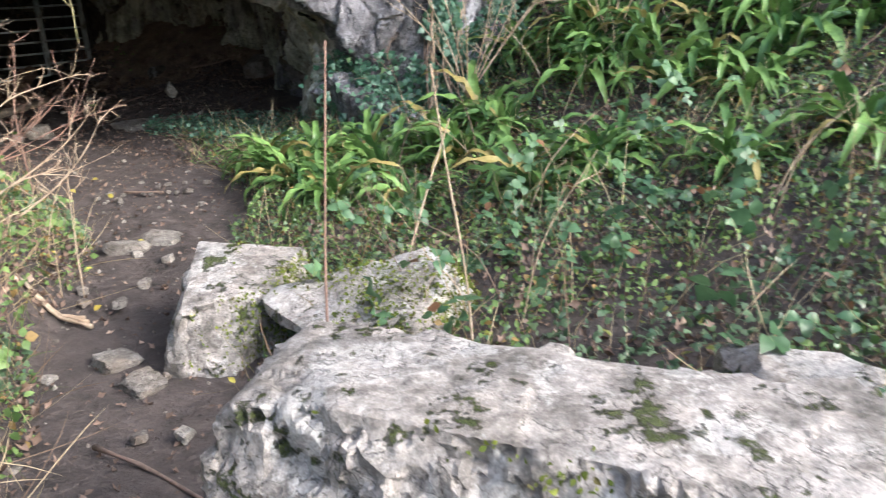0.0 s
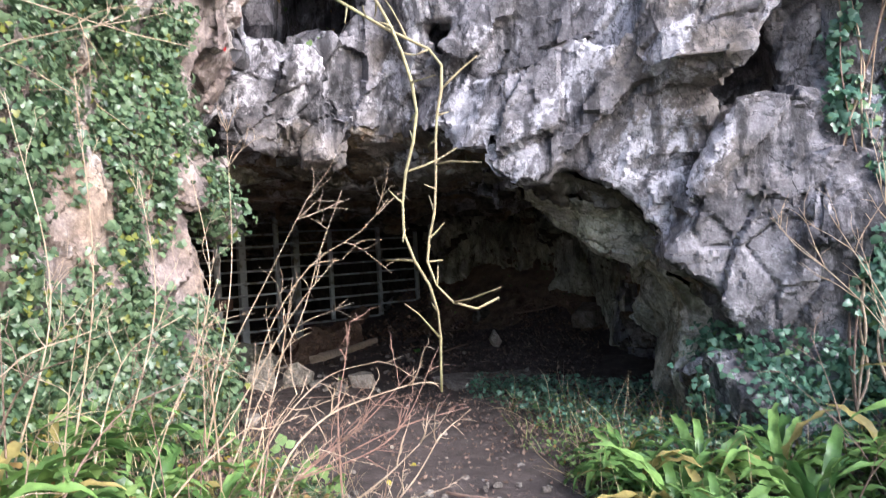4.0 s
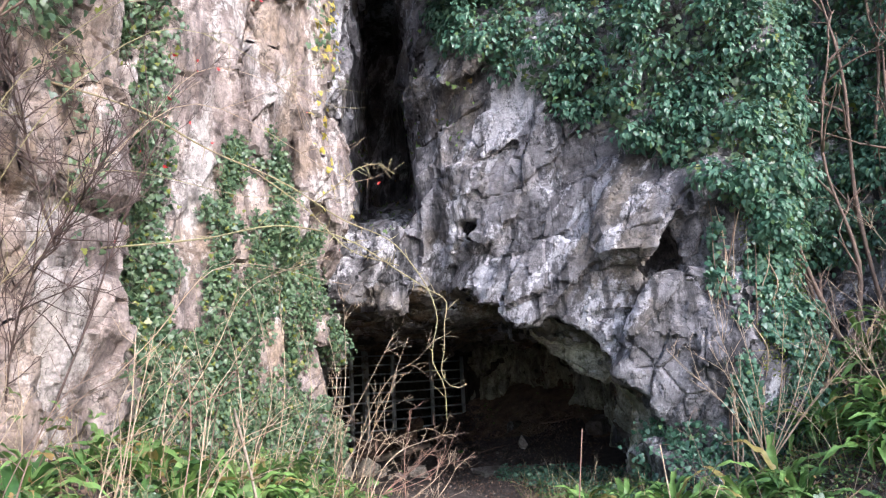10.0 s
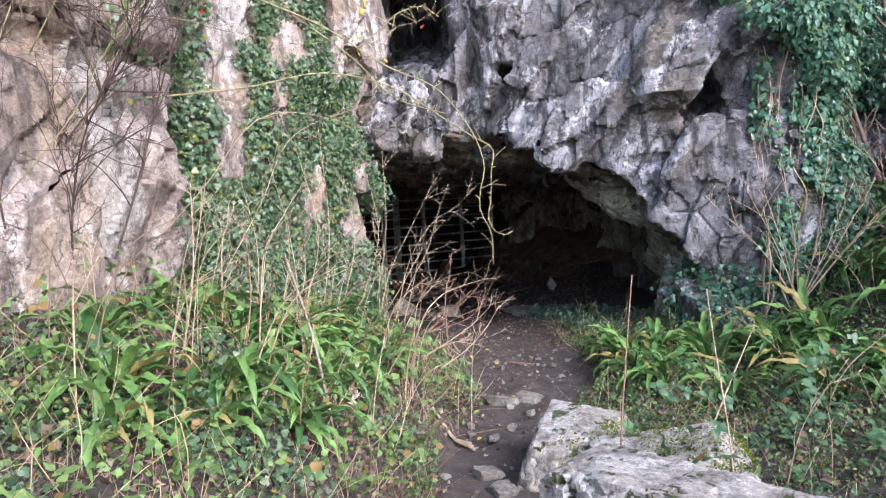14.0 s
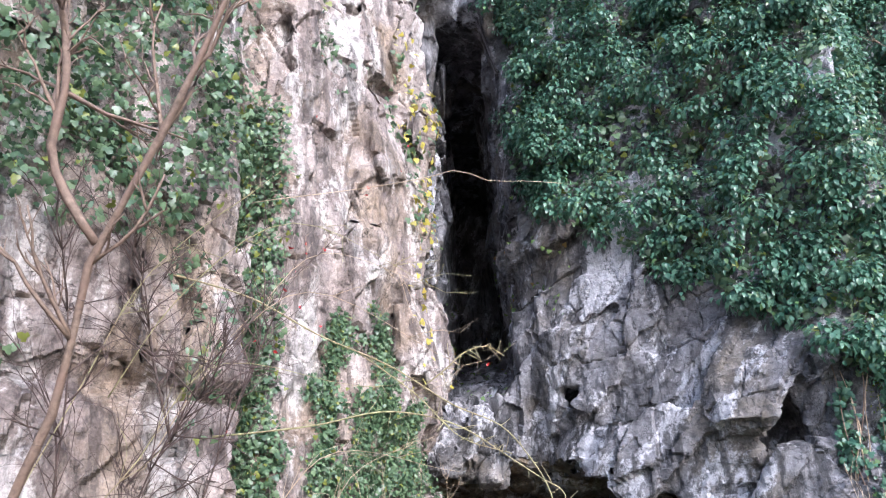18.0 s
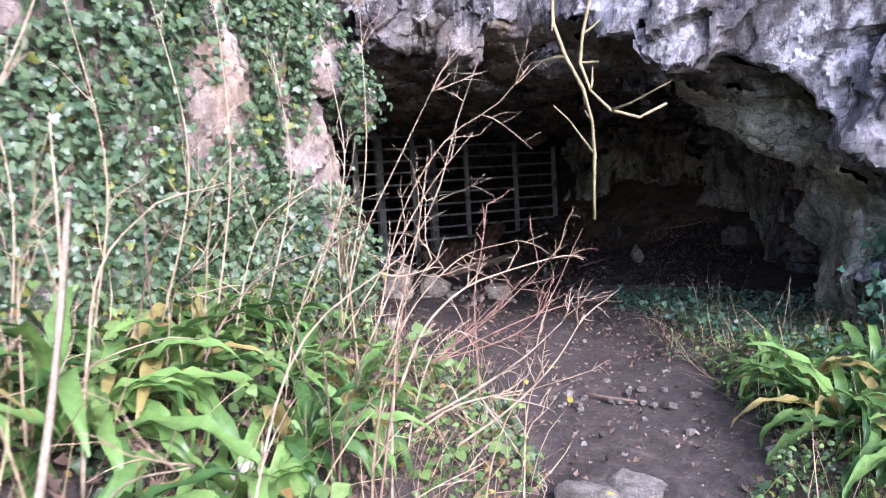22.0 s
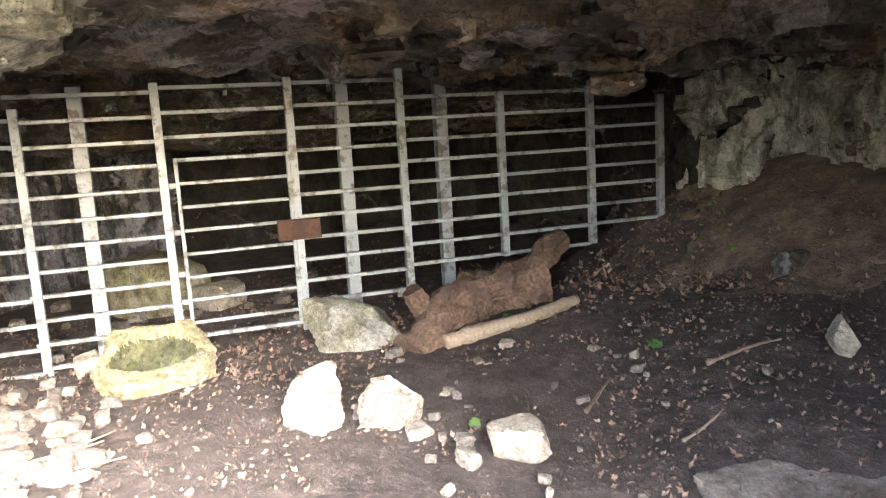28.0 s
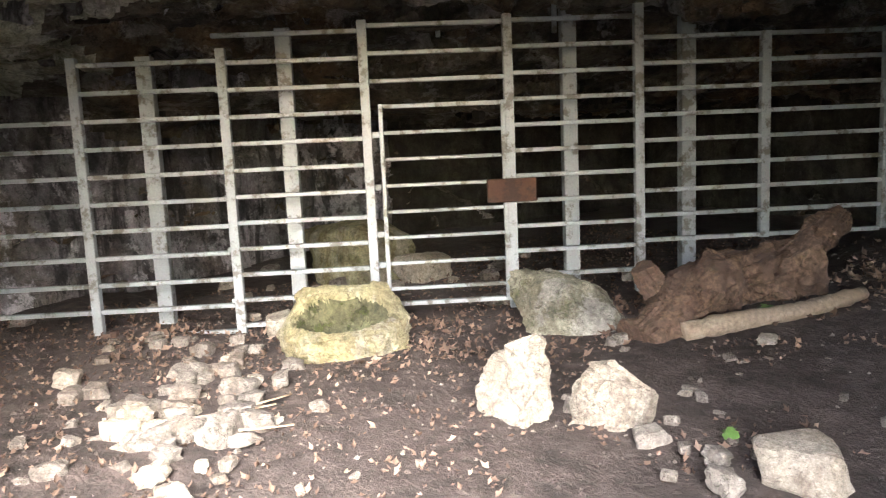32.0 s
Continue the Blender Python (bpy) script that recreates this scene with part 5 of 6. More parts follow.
def scatter(name, kind, at, normal, tip, size, material, label, cat, thing="stuff"):
    """Many small leaves in one mesh: places, facing and tip directions, sizes."""
    v, f = leaf_shape(kind)
    n = normal / (np.linalg.norm(normal, axis=1)[:, None] + 1e-9)
    t = tip - (tip * n).sum(1)[:, None] * n
    t /= np.linalg.norm(t, axis=1)[:, None] + 1e-9
    s = np.cross(t, n)
    rng = np.random.default_rng(len(at))
    wide = rng.uniform(0.8, 1.25, len(at))
    bent = rng.uniform(0.3, 2.2, len(at))
    p = at[:, None] + size[:, None, None] * (v[None, :, :1] * s[:, None] * wide[:, None, None] + v[None, :, 1:2] * t[:, None] + v[None, :, 2:] * n[:, None] * bent[:, None, None])
    k = len(v)
    flat, starts = np.concatenate([np.array(q) for q in f]), np.array([len(q) for q in f])
    loops = (flat[None] + np.arange(len(at))[:, None] * k).ravel()
    me = bpy.data.meshes.new(name)
    me.vertices.add(len(at) * k)
    me.vertices.foreach_set("co", p.astype(np.float32).ravel())
    me.loops.add(len(loops))
    me.loops.foreach_set("vertex_index", loops.astype(np.int32))
    counts = np.tile(starts, len(at))
    me.polygons.add(len(counts))
    me.polygons.foreach_set("loop_start", np.r_[0, np.cumsum(counts)[:-1]].astype(np.int32))
    me.update(calc_edges=True)
    me.materials.append(material)
    me.shade_smooth()
    return tagged(new(name, me), label, cat, kind=thing)


def on_rock(mask, count, seed, clump=0.25, scale=1.4, out=0.04):
    """Random places on the rock where mask holds, thinned into patches."""
    rng = np.random.default_rng(seed)
    ids = np.flatnonzero(mask & above)
    if clump:
        c = CC[ids].astype(np.float32) * np.array((1, 1, 0.3), np.float32)
        ids = ids[vnoise(c, scale * 1.6, seed) + 0.6 * vnoise(c, scale * 5, seed) > -clump]
    k = rng.choice(ids, count)
    p = CC[k] + rng.normal(0, 0.03, (count, 3)) + RN[k] * (0.02 + rng.uniform(0.005, out, count))[:, None]
    return p, RN[k], rng


def ivy_on(mask, count, seed, size, material, label, clump=0.25, out=0.05, tilt=0.5, scale=1.4, name="ivy", kind="ivy", fall=-0.8):
    p, n, rng = on_rock(mask, count, seed, clump, scale, out)
    nn = n + rng.normal(0, tilt, n.shape) + np.array((0.1, -0.1, 0.35))
    tip = rng.normal(0, 0.6, n.shape) + np.array((0, 0, fall))
    return scatter(name, kind, p, nn, tip, rng.uniform(*size, count), material, label, "ivy")


cx, cy, cz = CC.T
ivy_on(is_left & (cy > 2.35) & (cy < 4.7) & (cz < 2.95) & (cx > -4.2), 26000, 3, (0.018, 0.042), IVY, "dense ivy hanging over the buttress face", 0.05, 0.05, 0.6)
ivy_on((cy > 3.2) & (cy < 5.0) & (cx < -2.6) & (cx > -4) & (cz < 1.5), 5000, 15, (0.02, 0.045), IVY, "ivy about the foot of the buttress", 0.3, 0.07, 0.6)
ivy_on(is_left & (cy > 2.35) & (cy < 4.0) & (cz >= 2.8) & (cz < 4.3 - 0.5 * (cy - 2.4)), 7500, 4, (0.018, 0.042), IVY, "patches of ivy climbing the buttress", -0.05, 0.05, 0.6)
ivy_on(is_left & (np.abs(cy - 2.47) < 0.2) & (cz > 1.5) & (cz < 5.2), 4500, 8, (0.025, 0.05), IVY, "strand of ivy up the crack in the buttress", 0.5, 0.08)
ivy_on(is_left & (cy < 2.2) & (cz > 1.0) & (cz < 4.4), 1600, 5, (0.03, 0.06), IVY, "sparse ivy sprigs on pink rock", -0.35)
ivy_on(is_left & (cy < 2.0) & (cy > -0.6) & (cz > 3.5 + 0.9 * np.clip(cy - 1.2, 0, 1)), 46000, 6, (0.028, 0.062), IVY, "dark ivy mantle on the cliff top", 0.7, 0.35, 0.7)
ivy_on(is_left & (cy > 2.3) & (cz > 4.5), 2200, 7, (0.03, 0.07), IVY, "thin ivy strands in the buttress cracks", -0.32)


def bushy_ivy():
    """Thick shrubby ivy overhanging the right buttress, in tufts."""
    rng = np.random.default_rng(9)
    edge = np.interp(cx, [-3.3, -2.3, -1.5, -0.8, -0.2, 0.6], [5.6, 5.0, 4.3, 3.9, 3.3, 2.6])
    ids = np.flatnonzero(~is_left & ~deep & above & (cy < 8.6) & (cx > -3.3) & (cx < 3.0) & (cz > edge) & (cz < 9.0) & (RN[:, 1] < 0.5))
    tufts = CC[rng.choice(ids, 820)] + np.array((0, -0.12, 0)) * rng.uniform(0, 2.6, (820, 1))
    tufts[:, 0] += rng.normal(0, 0.06, 820)
    each = 80
    at = np.repeat(tufts, each, 0)
    d = rng.normal(0, 1, at.shape)
    d /= np.linalg.norm(d, axis=1)[:, None]
    d[:, 1] = -np.abs(d[:, 1]) * 0.9
    at = at + d * rng.uniform(0.04, 0.24, (len(at), 1)) * np.array((1, 1, 0.8))
    scatter("bushy_ivy", "oval", at, d + np.array((0, -0.2, 0.7)) + rng.normal(0, 0.35, d.shape), d + np.array((0, 0, -0.5)), rng.uniform(0.045, 0.085, len(at)), IVY_BLUE, "thick glossy bush of ivy overhanging the right cliff", "ivy")
    m = ~is_left & ~deep & (cz > edge) & (cx > -3.3) & (cy < 9)
    ivy_on(m, 17000, 10, (0.05, 0.1), IVY, "dark ivy backing the hanging bush", 0.9, 0.1)


bushy_ivy()
ivy_on(~is_left & ~deep & (cx > -0.25) & (cy < 8) & (cz > 0.6) & (cz < 3.8), 6500, 11, (0.035, 0.065), IVY_BLUE, "ivy trailing down the cliff's outer edge", 0.1, 0.1)
ivy_on(~is_left & (cx > -1.0) & (cy < 8) & (cz < 1.05), 2200, 14, (0.03, 0.055), IVY_BLUE, "ivy about the foot of the right cliff", 0.4, 0.15)
ivy_on(~is_left & ~deep & (cx < -2.6) & (cz > 3.0) & (cz < 6), 700, 12, (0.03, 0.06), HERB, "bright green sprigs in the fissure", -0.4)
ivy_on(is_left & (cy > 4.3) & (cz > 3.2) & (cz < 7), 500, 13, (0.04, 0.07), YELLOW, "yellowing leaves along the buttress edge", -0.3)


def on_ground(n, seed, x0, x1, y0, y1, keep):
    rng = np.random.default_rng(seed)
    x, y = rng.uniform(x0, x1, n), rng.uniform(y0, y1, n)
    k = keep(x, y)
    x, y = x[k], y[k]
    p = np.stack([x, y, np.zeros(len(x))], 1).astype(np.float32)
    z = ground_z(x, y) + 0.035 * vnoise(p, 1.1) + 0.02 * vnoise(p, 4.0, 9)
    return np.stack([x, y, z], 1), rng


def path_side(x, y):
    return x - np.interp(y, [-30, -2, 2.5, 4.4, 6.3, 8, 10, 40], [3, 0.9, -1.25, -1.8, -2.6, -4.4, -5.5, -6])


def left_bank(x, y):
    p = np.stack([x, y, 0 * x], 1).astype(np.float32)
    edge = path_side(x, y) + 0.42 + 0.15 * vnoise(p, 1.6)
    return (edge < 0) & (y < 4.75 - 0.3 * (x + 2.4)) & (x > -4.2)


def right_bank(x, y):
    p = np.stack([x, y, 0 * x], 1).astype(np.float32)
    return (path_side(x, y) - 0.55 + 0.2 * vnoise(p, 1.6) > 0) & (y < np.where(x < -1.0, 7.5, 8.2)) & ~((np.abs((x - 0.42) * 0.9 - (y - 1.24) * 0.42) < 1.0) & (np.abs((x - 0.42) * 0.42 + (y - 1.24) * 0.9) < 0.28))


def carpet(name, where, n, seed, box, kind, size, material, label, cat, height=0.15, tilt=0.75, patch=-9):
    p, rng = on_ground(n, seed, *box, where)
    flat = p.astype(np.float32) * np.array((1, 1, 0), np.float32)
    p = p[vnoise(flat, 1.7, seed) + 0.6 * vnoise(flat, 5.0, seed) > patch]
    m = len(p)
    p[:, 2] += rng.uniform(0.0, 1.0, m) ** 1.5 * height * (1 + 0.6 * vnoise(p.astype(np.float32), 1.3, seed))
    nn = rng.normal(0, tilt, (m, 3)) + np.array((0.15, -0.25, 1))
    return scatter(name, kind, p, nn, rng.normal(0, 1, (m, 3)), rng.uniform(*size, m), material, label, cat)


LB, RB = (-3.9, -0.6, -1.5, 5.6), (-2.6, 4.5, 0.8, 8.2)
carpet("ground_ivy", left_bank, 42000, 51, LB, "ivy", (0.02, 0.045), IVY, "ivy carpeting the left bank", "ivy", 0.14, patch=0.0)
carpet("herbs", left_bank, 20000, 52, LB, "oval", (0.018, 0.05), HERB, "mixed green herbs on the left bank", "plants", 0.2, patch=-0.1)
carpet("leaf_litter", left_bank, 12000, 65, LB, "dry", (0.025, 0.065), LITTER, "brown dead leaves and bracken on the left bank", "leaves", 0.09, 0.7)
carpet("ground_ivy", right_bank, 46000, 53, RB, "ivy", (0.016, 0.036), IVY, "ivy carpeting the right bank", "ivy", 0.1, patch=-0.25)
carpet("herbs", right_bank, 60000, 54, RB, "oval", (0.015, 0.04), HERB, "low herbs and seedlings on the right bank", "plants", 0.15, patch=-0.4)
carpet("leaf_litter", right_bank, 12000, 66, RB, "dry", (0.025, 0.06), LITTER, "brown dead leaves on the right bank", "leaves", 0.08, 0.7)
carpet("brambles", lambda x, y: right_bank(x, y) & (y < 4.3) & (x > -0.6), 3800, 55, RB, "trio", (0.04, 0.085), BRAMBLE, "bramble leaves over the right bank", "bramble", 0.5, 0.6, -0.1)
carpet("brambles", left_bank, 900, 56, LB, "trio", (0.045, 0.075), HERB, "bramble leaves in the left bank", "bramble", 0.35, 0.6)
carpet("leaf_litter", lambda x, y: (np.abs(path_side(x, y)) < 1.6) | left_bank(x, y) | right_bank(x, y), 7000, 57, (-4, 3, -1, 8), "dry", (0.02, 0.045), LITTER, "brown dead leaves lying about", "leaves", 0.01, 0.3)
carpet("leaf_litter", lambda x, y: (x < -2.2) & (y > 6.3) & ((np.abs(path_side(x, y) + 0.3) > 0.75) | (vnoise(np.stack([x, y, 0 * x], 1).astype(np.float32), 2.0, 3) > 0.35)), 12500, 58, (-9.5, -2.2, 6.3, 12.5), "dry", (0.014, 0.045), LITTER, "brown dead leaves on the cave floor", "leaves", 0.02, 0.8)
carpet("leaf_litter", lambda x, y: np.abs(0.8674 * (x + 8.06) - 0.4976 * (y - 7.87) - 0.5) < 0.55, 5000, 60, (-8.5, -2.4, 7.0, 12.4), "dry", (0.03, 0.07), LITTER, "drift of brown dead leaves along the gate", "leaves", 0.03, 0.5)
carpet("leaf_litter", lambda x, y: x > -6, 1800, 68, (-6, -2.4, 11.0, 12.8), "dry", (0.03, 0.08), LITTER, "orange-brown leaves on the earth bank", "leaves", 0.1, 0.6)
carpet("herbs", lambda x, y: x > -6, 220, 69, (-5.2, -2.8, 11.6, 12.6), "oval", (0.03, 0.06), FERN, "few green seedlings on the earth bank", "plants", 0.16, 0.6)
carpet("cave_ivy", lambda x, y: (path_side(x, y) > 1.05) & (y > 5.6) & (y < 8.3), 6500, 59, (-3.2, -0.6, 5.6, 8.3), "ivy", (0.02, 0.045), IVY_BLUE, "bluish ivy spreading into the cave mouth", "ivy", 0.12)


def grasses(name, where, n, seed, box, length, label, material=GRASS):
    p, rng = on_ground(n, seed, *box, where)
    m = len(p)
    up = rng.normal(0, 0.45, (m, 3)) + np.array((0.1, -0.1, 1.0))
    side = rng.normal(0, 1, (m, 3))
    scatter(name, "straw" if material is STRAW else "blade", p, side, up, rng.uniform(*length, m), material, label, "grass")


grasses("grass", lambda x, y: left_bank(x, y) & (path_side(x, y) > -1.1), 3500, 61, LB, (0.06, 0.2), "mixed green and straw grass at the path's left edge")
grasses("dry_grass", left_bank, 5200, 62, LB, (0.15, 0.5), "long straw-coloured dead grass in the bank", STRAW)
grasses("dry_grass", lambda x, y: right_bank(x, y), 4200, 64, RB, (0.15, 0.5), "thin dead grass among the ferns", STRAW)
grasses("grass", lambda x, y: right_bank(x, y) & (path_side(x, y) < 1.3), 6000, 63, RB, (0.08, 0.25), "green grass at the path's right edge")


# ---- hart's tongue ferns ----
def frond_mesh(seed, n=17):
    """A strap-shaped frond with a folded midrib and crinkled edges, one unit long."""
    rng = np.random.default_rng(seed)
    arch, twist, ph = rng.uniform(1.5, 3.0), rng.uniform(-0.5, 0.5), rng.uniform(0, 6)
    v, f = [], []
    x, z, a = 0.0, 0.0, rng.uniform(0.7, 1.3)
    for i in range(n):
        t = i / (n - 1)
        w = 0.004 + 0.043 * (0.1 if i == 0 else min(1, t * 7) * (0.85 + 0.3 * math.sin(t * 2.6)) * (1 - t ** 4))
        for s in (-1, -0.55, 0, 0.55, 1):
            wave = abs(s) * w * (0.42 * math.sin(t * 26 + ph + (1.3 if s > 0 else 0)) + 0.2 * math.sin(t * 47 + 2 * ph + 2 * s))
            v.append((x - math.sin(a) * (abs(s) * 0.35 * w + wave), s * w * (1 + 0.08 * math.sin(t * 37 + ph * s)) + 0.08 * twist * t * t, z + math.cos(a) * (abs(s) * 0.35 * w + wave)))
        x += math.cos(a) / (n - 1)
        z += math.sin(a) / (n - 1)
        a -= arch / (n - 1) * (0.5 + 1.1 * t)
    for i in range(n - 1):
        for k in range(4):
            b = i * 5 + k
            f.append((b, b + 5, b + 6, b + 1))
    return mesh_from("frond", np.array(v), f, FERN, True)


FRONDS = [frond_mesh(k) for k in range(9)]


def fern(x, y, size, seed, count=16):
    rng = np.random.default_rng(seed)
    root = new("fern")
    root.location = (x, y, gz(x, y) - 0.01)
    tagged(root, "glossy green strap-leaved fern clump on the bank", "fern", "strap-leaved ferns")
    for k in range(count):
        ob = new("frond", FRONDS[rng.integers(9)])
        ob.parent = root
        s = size * rng.uniform(0.7, 1.3)
        ob.matrix_local = pose(0.02 * rng.normal(), 0.02 * rng.normal(), 0, rng.uniform(-22, 22), rng.uniform(-22, 24), k * 137.5 + rng.uniform(-20, 20)) @ Matrix.Diagonal((s, s, s, 1))


fern_rng = np.random.default_rng(99)
RIGHT_FERNS = ((-1.1, 5.2, 0.5), (-1, 5.6, 0.55), (-0.47, 5.2, 0.55), (-0.75, 4.8, 0.5), (-0.26, 4.6, 0.45), (0.06, 5.13, 0.5), (0.38, 5.3, 0.5), (-0.6, 5.65, 0.5), (-0.1, 5.6, 0.5), (1.04, 5.5, 0.5), (1.42, 5.46, 0.5), (0.65, 6.39, 0.5), (1.77, 4.49, 0.5), (1.93, 3.51, 0.5), (0.83, 4.2, 0.42), (1.38, 3.63, 0.4), (-1.3, 5.45, 0.45), (-1.45, 5.85, 0.42), (-0.9, 5, 0.48))
LEFT_FERNS = ((-2.15, 1.45, 0.48), (-2.35, 0.95, 0.48), (-2.75, 1.2, 0.48), (-2.95, 1.75, 0.48), (-3.05, 2.2, 0.48), (-2.6, 2, 0.52), (-2.3, 2.3, 0.44), (-2.72, 2.6, 0.52), (-2.4, 2.85, 0.46), (-2.9, 3.05, 0.52), (-2.55, 3.3, 0.48), (-2.85, 3.55, 0.42), (-2.2, 1.9, 0.4), (-2.8, 2.08, 0.5), (-2.82, 2.8, 0.5), (-3.2, 3.75, 0.46), (-3.1, 3.35, 0.46), (-2.7, 3.75, 0.42), (-2, 1.2, 0.42), (-1.95, 1.65, 0.4), (-2.1, 0.75, 0.42))
for fx, fy, fs in RIGHT_FERNS + LEFT_FERNS:
    fern(fx, fy, fs * 0.98, int(1000 + fx * 70 + fy * 13), 36)
for k in range(44):
    fx, fy = fern_rng.uniform(0.1, 3.6), fern_rng.uniform(4.0, 7.4)
    fern(fx, fy, fern_rng.uniform(0.42, 0.6), 2000 + k, 22)


# ---- gate's small door ----
def build_wicket():
    door = new("gate_door")
    door.matrix_world = GATE_TURN
    tagged(door, "closed galvanised steel bar door within the grille", "gate")
    s0, s1, z0, z1 = 0.965, 1.745, 0.27, 1.57
    for a, b in (((s0 - 0.014, -0.016, z0), (s0 + 0.014, 0.02, z1)), ((s1 - 0.014, -0.016, z0), (s1 + 0.014, 0.02, z1))):
        bar(door, "stile", a, b)
    for z in (z0 + 0.015, z1 - 0.015):
        bar(door, "frame_rail", (s0 + 0.015, -0.016, z - 0.014), (s1 - 0.015, 0.02, z + 0.014))
    for k in range(7):
        z = 0.385 + 0.1675 * k
        bar(door, "rail", (s0 + 0.014, -0.01, z - 0.012), (s1 - 0.014, 0.014, z + 0.012))
    for z in (0.4, 0.55, 0.75, 1.05, 1.38):
        bar(door, "hinge", (s0 - 0.06, -0.03, z - 0.02), (s0 - 0.012, -0.004, z + 0.02))
    bar(door, "lock_cover", (1.62, -0.075, 0.92), (1.94, -0.025, 1.07), RUST, 0.006, "rusty brown steel lock cover")
    up = new("upper_frame")
    up.matrix_world = GATE_TURN
    tagged(up, "narrow steel frame above the gate under the ceiling", "gate")
    for a, b in (((1.35, 0.2, 2.0), (1.38, 0.23, 2.3)), ((2.12, 0.2, 2.0), (2.15, 0.23, 2.3))):
        bar(up, "stile", a, b)
    bar(up, "frame_rail", (1.38, 0.2, 2.27), (2.12, 0.23, 2.295))
    rail = new("rusty_rail")
    rail.matrix_world = GATE_TURN
    tagged(rail, "rusty red iron rail lying before the gate", "rail")
    bar(rail, "rail", (-1.0, -0.09, 0.08), (-0.2, -0.05, 0.12), RUST)
    bar(rail, "peg", (-0.8, -0.1, 0.0), (-0.76, -0.045, 0.23), RUST)


build_wicket()


# ---- thicket on the slope beside the cliff ----
for k, (tx, ty, h) in enumerate(((0.9, 7.6, 3.4), (1.3, 7.9, 4.2), (1.9, 7.4, 3.6), (2.4, 7.9, 4.4), (1.6, 8.1, 4.0), (2.9, 7.3, 3.8), (0.6, 7.9, 3.0))):
    z0 = gz(tx, ty)
    a = k * 2.3
    shrub("slender_tree", "bare crooked brown stems on the wooded slope", [
        [(tx, ty, z0 - 0.05), (tx + 0.2 * math.cos(a), ty - 0.1, z0 + h * 0.3), (tx - 0.15 * math.sin(a), ty - 0.2, z0 + h * 0.65), (tx + 0.35 * math.cos(a + 1), ty - 0.3, z0 + h)],
        [(tx + 0.05, ty, z0), (tx - 0.3 * math.cos(a), ty - 0.15, z0 + h * 0.35), (tx - 0.5 * math.cos(a), ty - 0.1, z0 + h * 0.8)]], BARK, 0.03, 8, 0.7, 200 + k, "tree", depth=1)


def build_pebbles():
    """Grit and clods trodden into the path and the cave floor."""
    rng = np.random.default_rng(41)
    p, _ = on_ground(15000, 42, -9, -0.2, -0.5, 12, lambda x, y: ((np.abs(path_side(x, y)) < 0.55) & (y < 6.5)) | ((y > 6.3) & (x < -2.5)))
    n = len(p)
    cube = np.array([(-1, 0, -0.4), (0.2, -1, -0.4), (1, 0.3, -0.4), (-0.1, 1, -0.4), (-0.4, 0.1, 0.6), (0.4, 0, 0.5)])
    tri = np.array([(0, 1, 4), (1, 5, 4), (1, 2, 5), (2, 3, 5), (3, 4, 5), (3, 0, 4)])
    a = rng.uniform(0, 6.28, n)
    s = rng.uniform(0.004, 0.016, n) * rng.choice((0.7, 1, 1.6), n, p=(0.5, 0.38, 0.12))
    v = cube[None] * s[:, None, None] * rng.uniform(0.7, 1.3, (n, 1, 3))
    c, si = np.cos(a)[:, None], np.sin(a)[:, None]
    v = np.stack([v[..., 0] * c - v[..., 1] * si, v[..., 0] * si + v[..., 1] * c, v[..., 2]], -1) + p[:, None]
    for name, k, m, lab in (("grit", rng.random(n) < 0.2, STONE_DULL, "pale stone grit trodden into the earth"), ("clods", None, SOIL, "small dark clods on the trodden earth")):
        pick = k if k is not None else ~last
        last = pick
        f = (tri[None] + 6 * np.arange(int(pick.sum()))[:, None, None]).reshape(-1, 3)
        tagged(new(name, mesh_from(name, v[pick].reshape(-1, 3), f, m)), lab, "grit", kind="stuff")


build_pebbles()


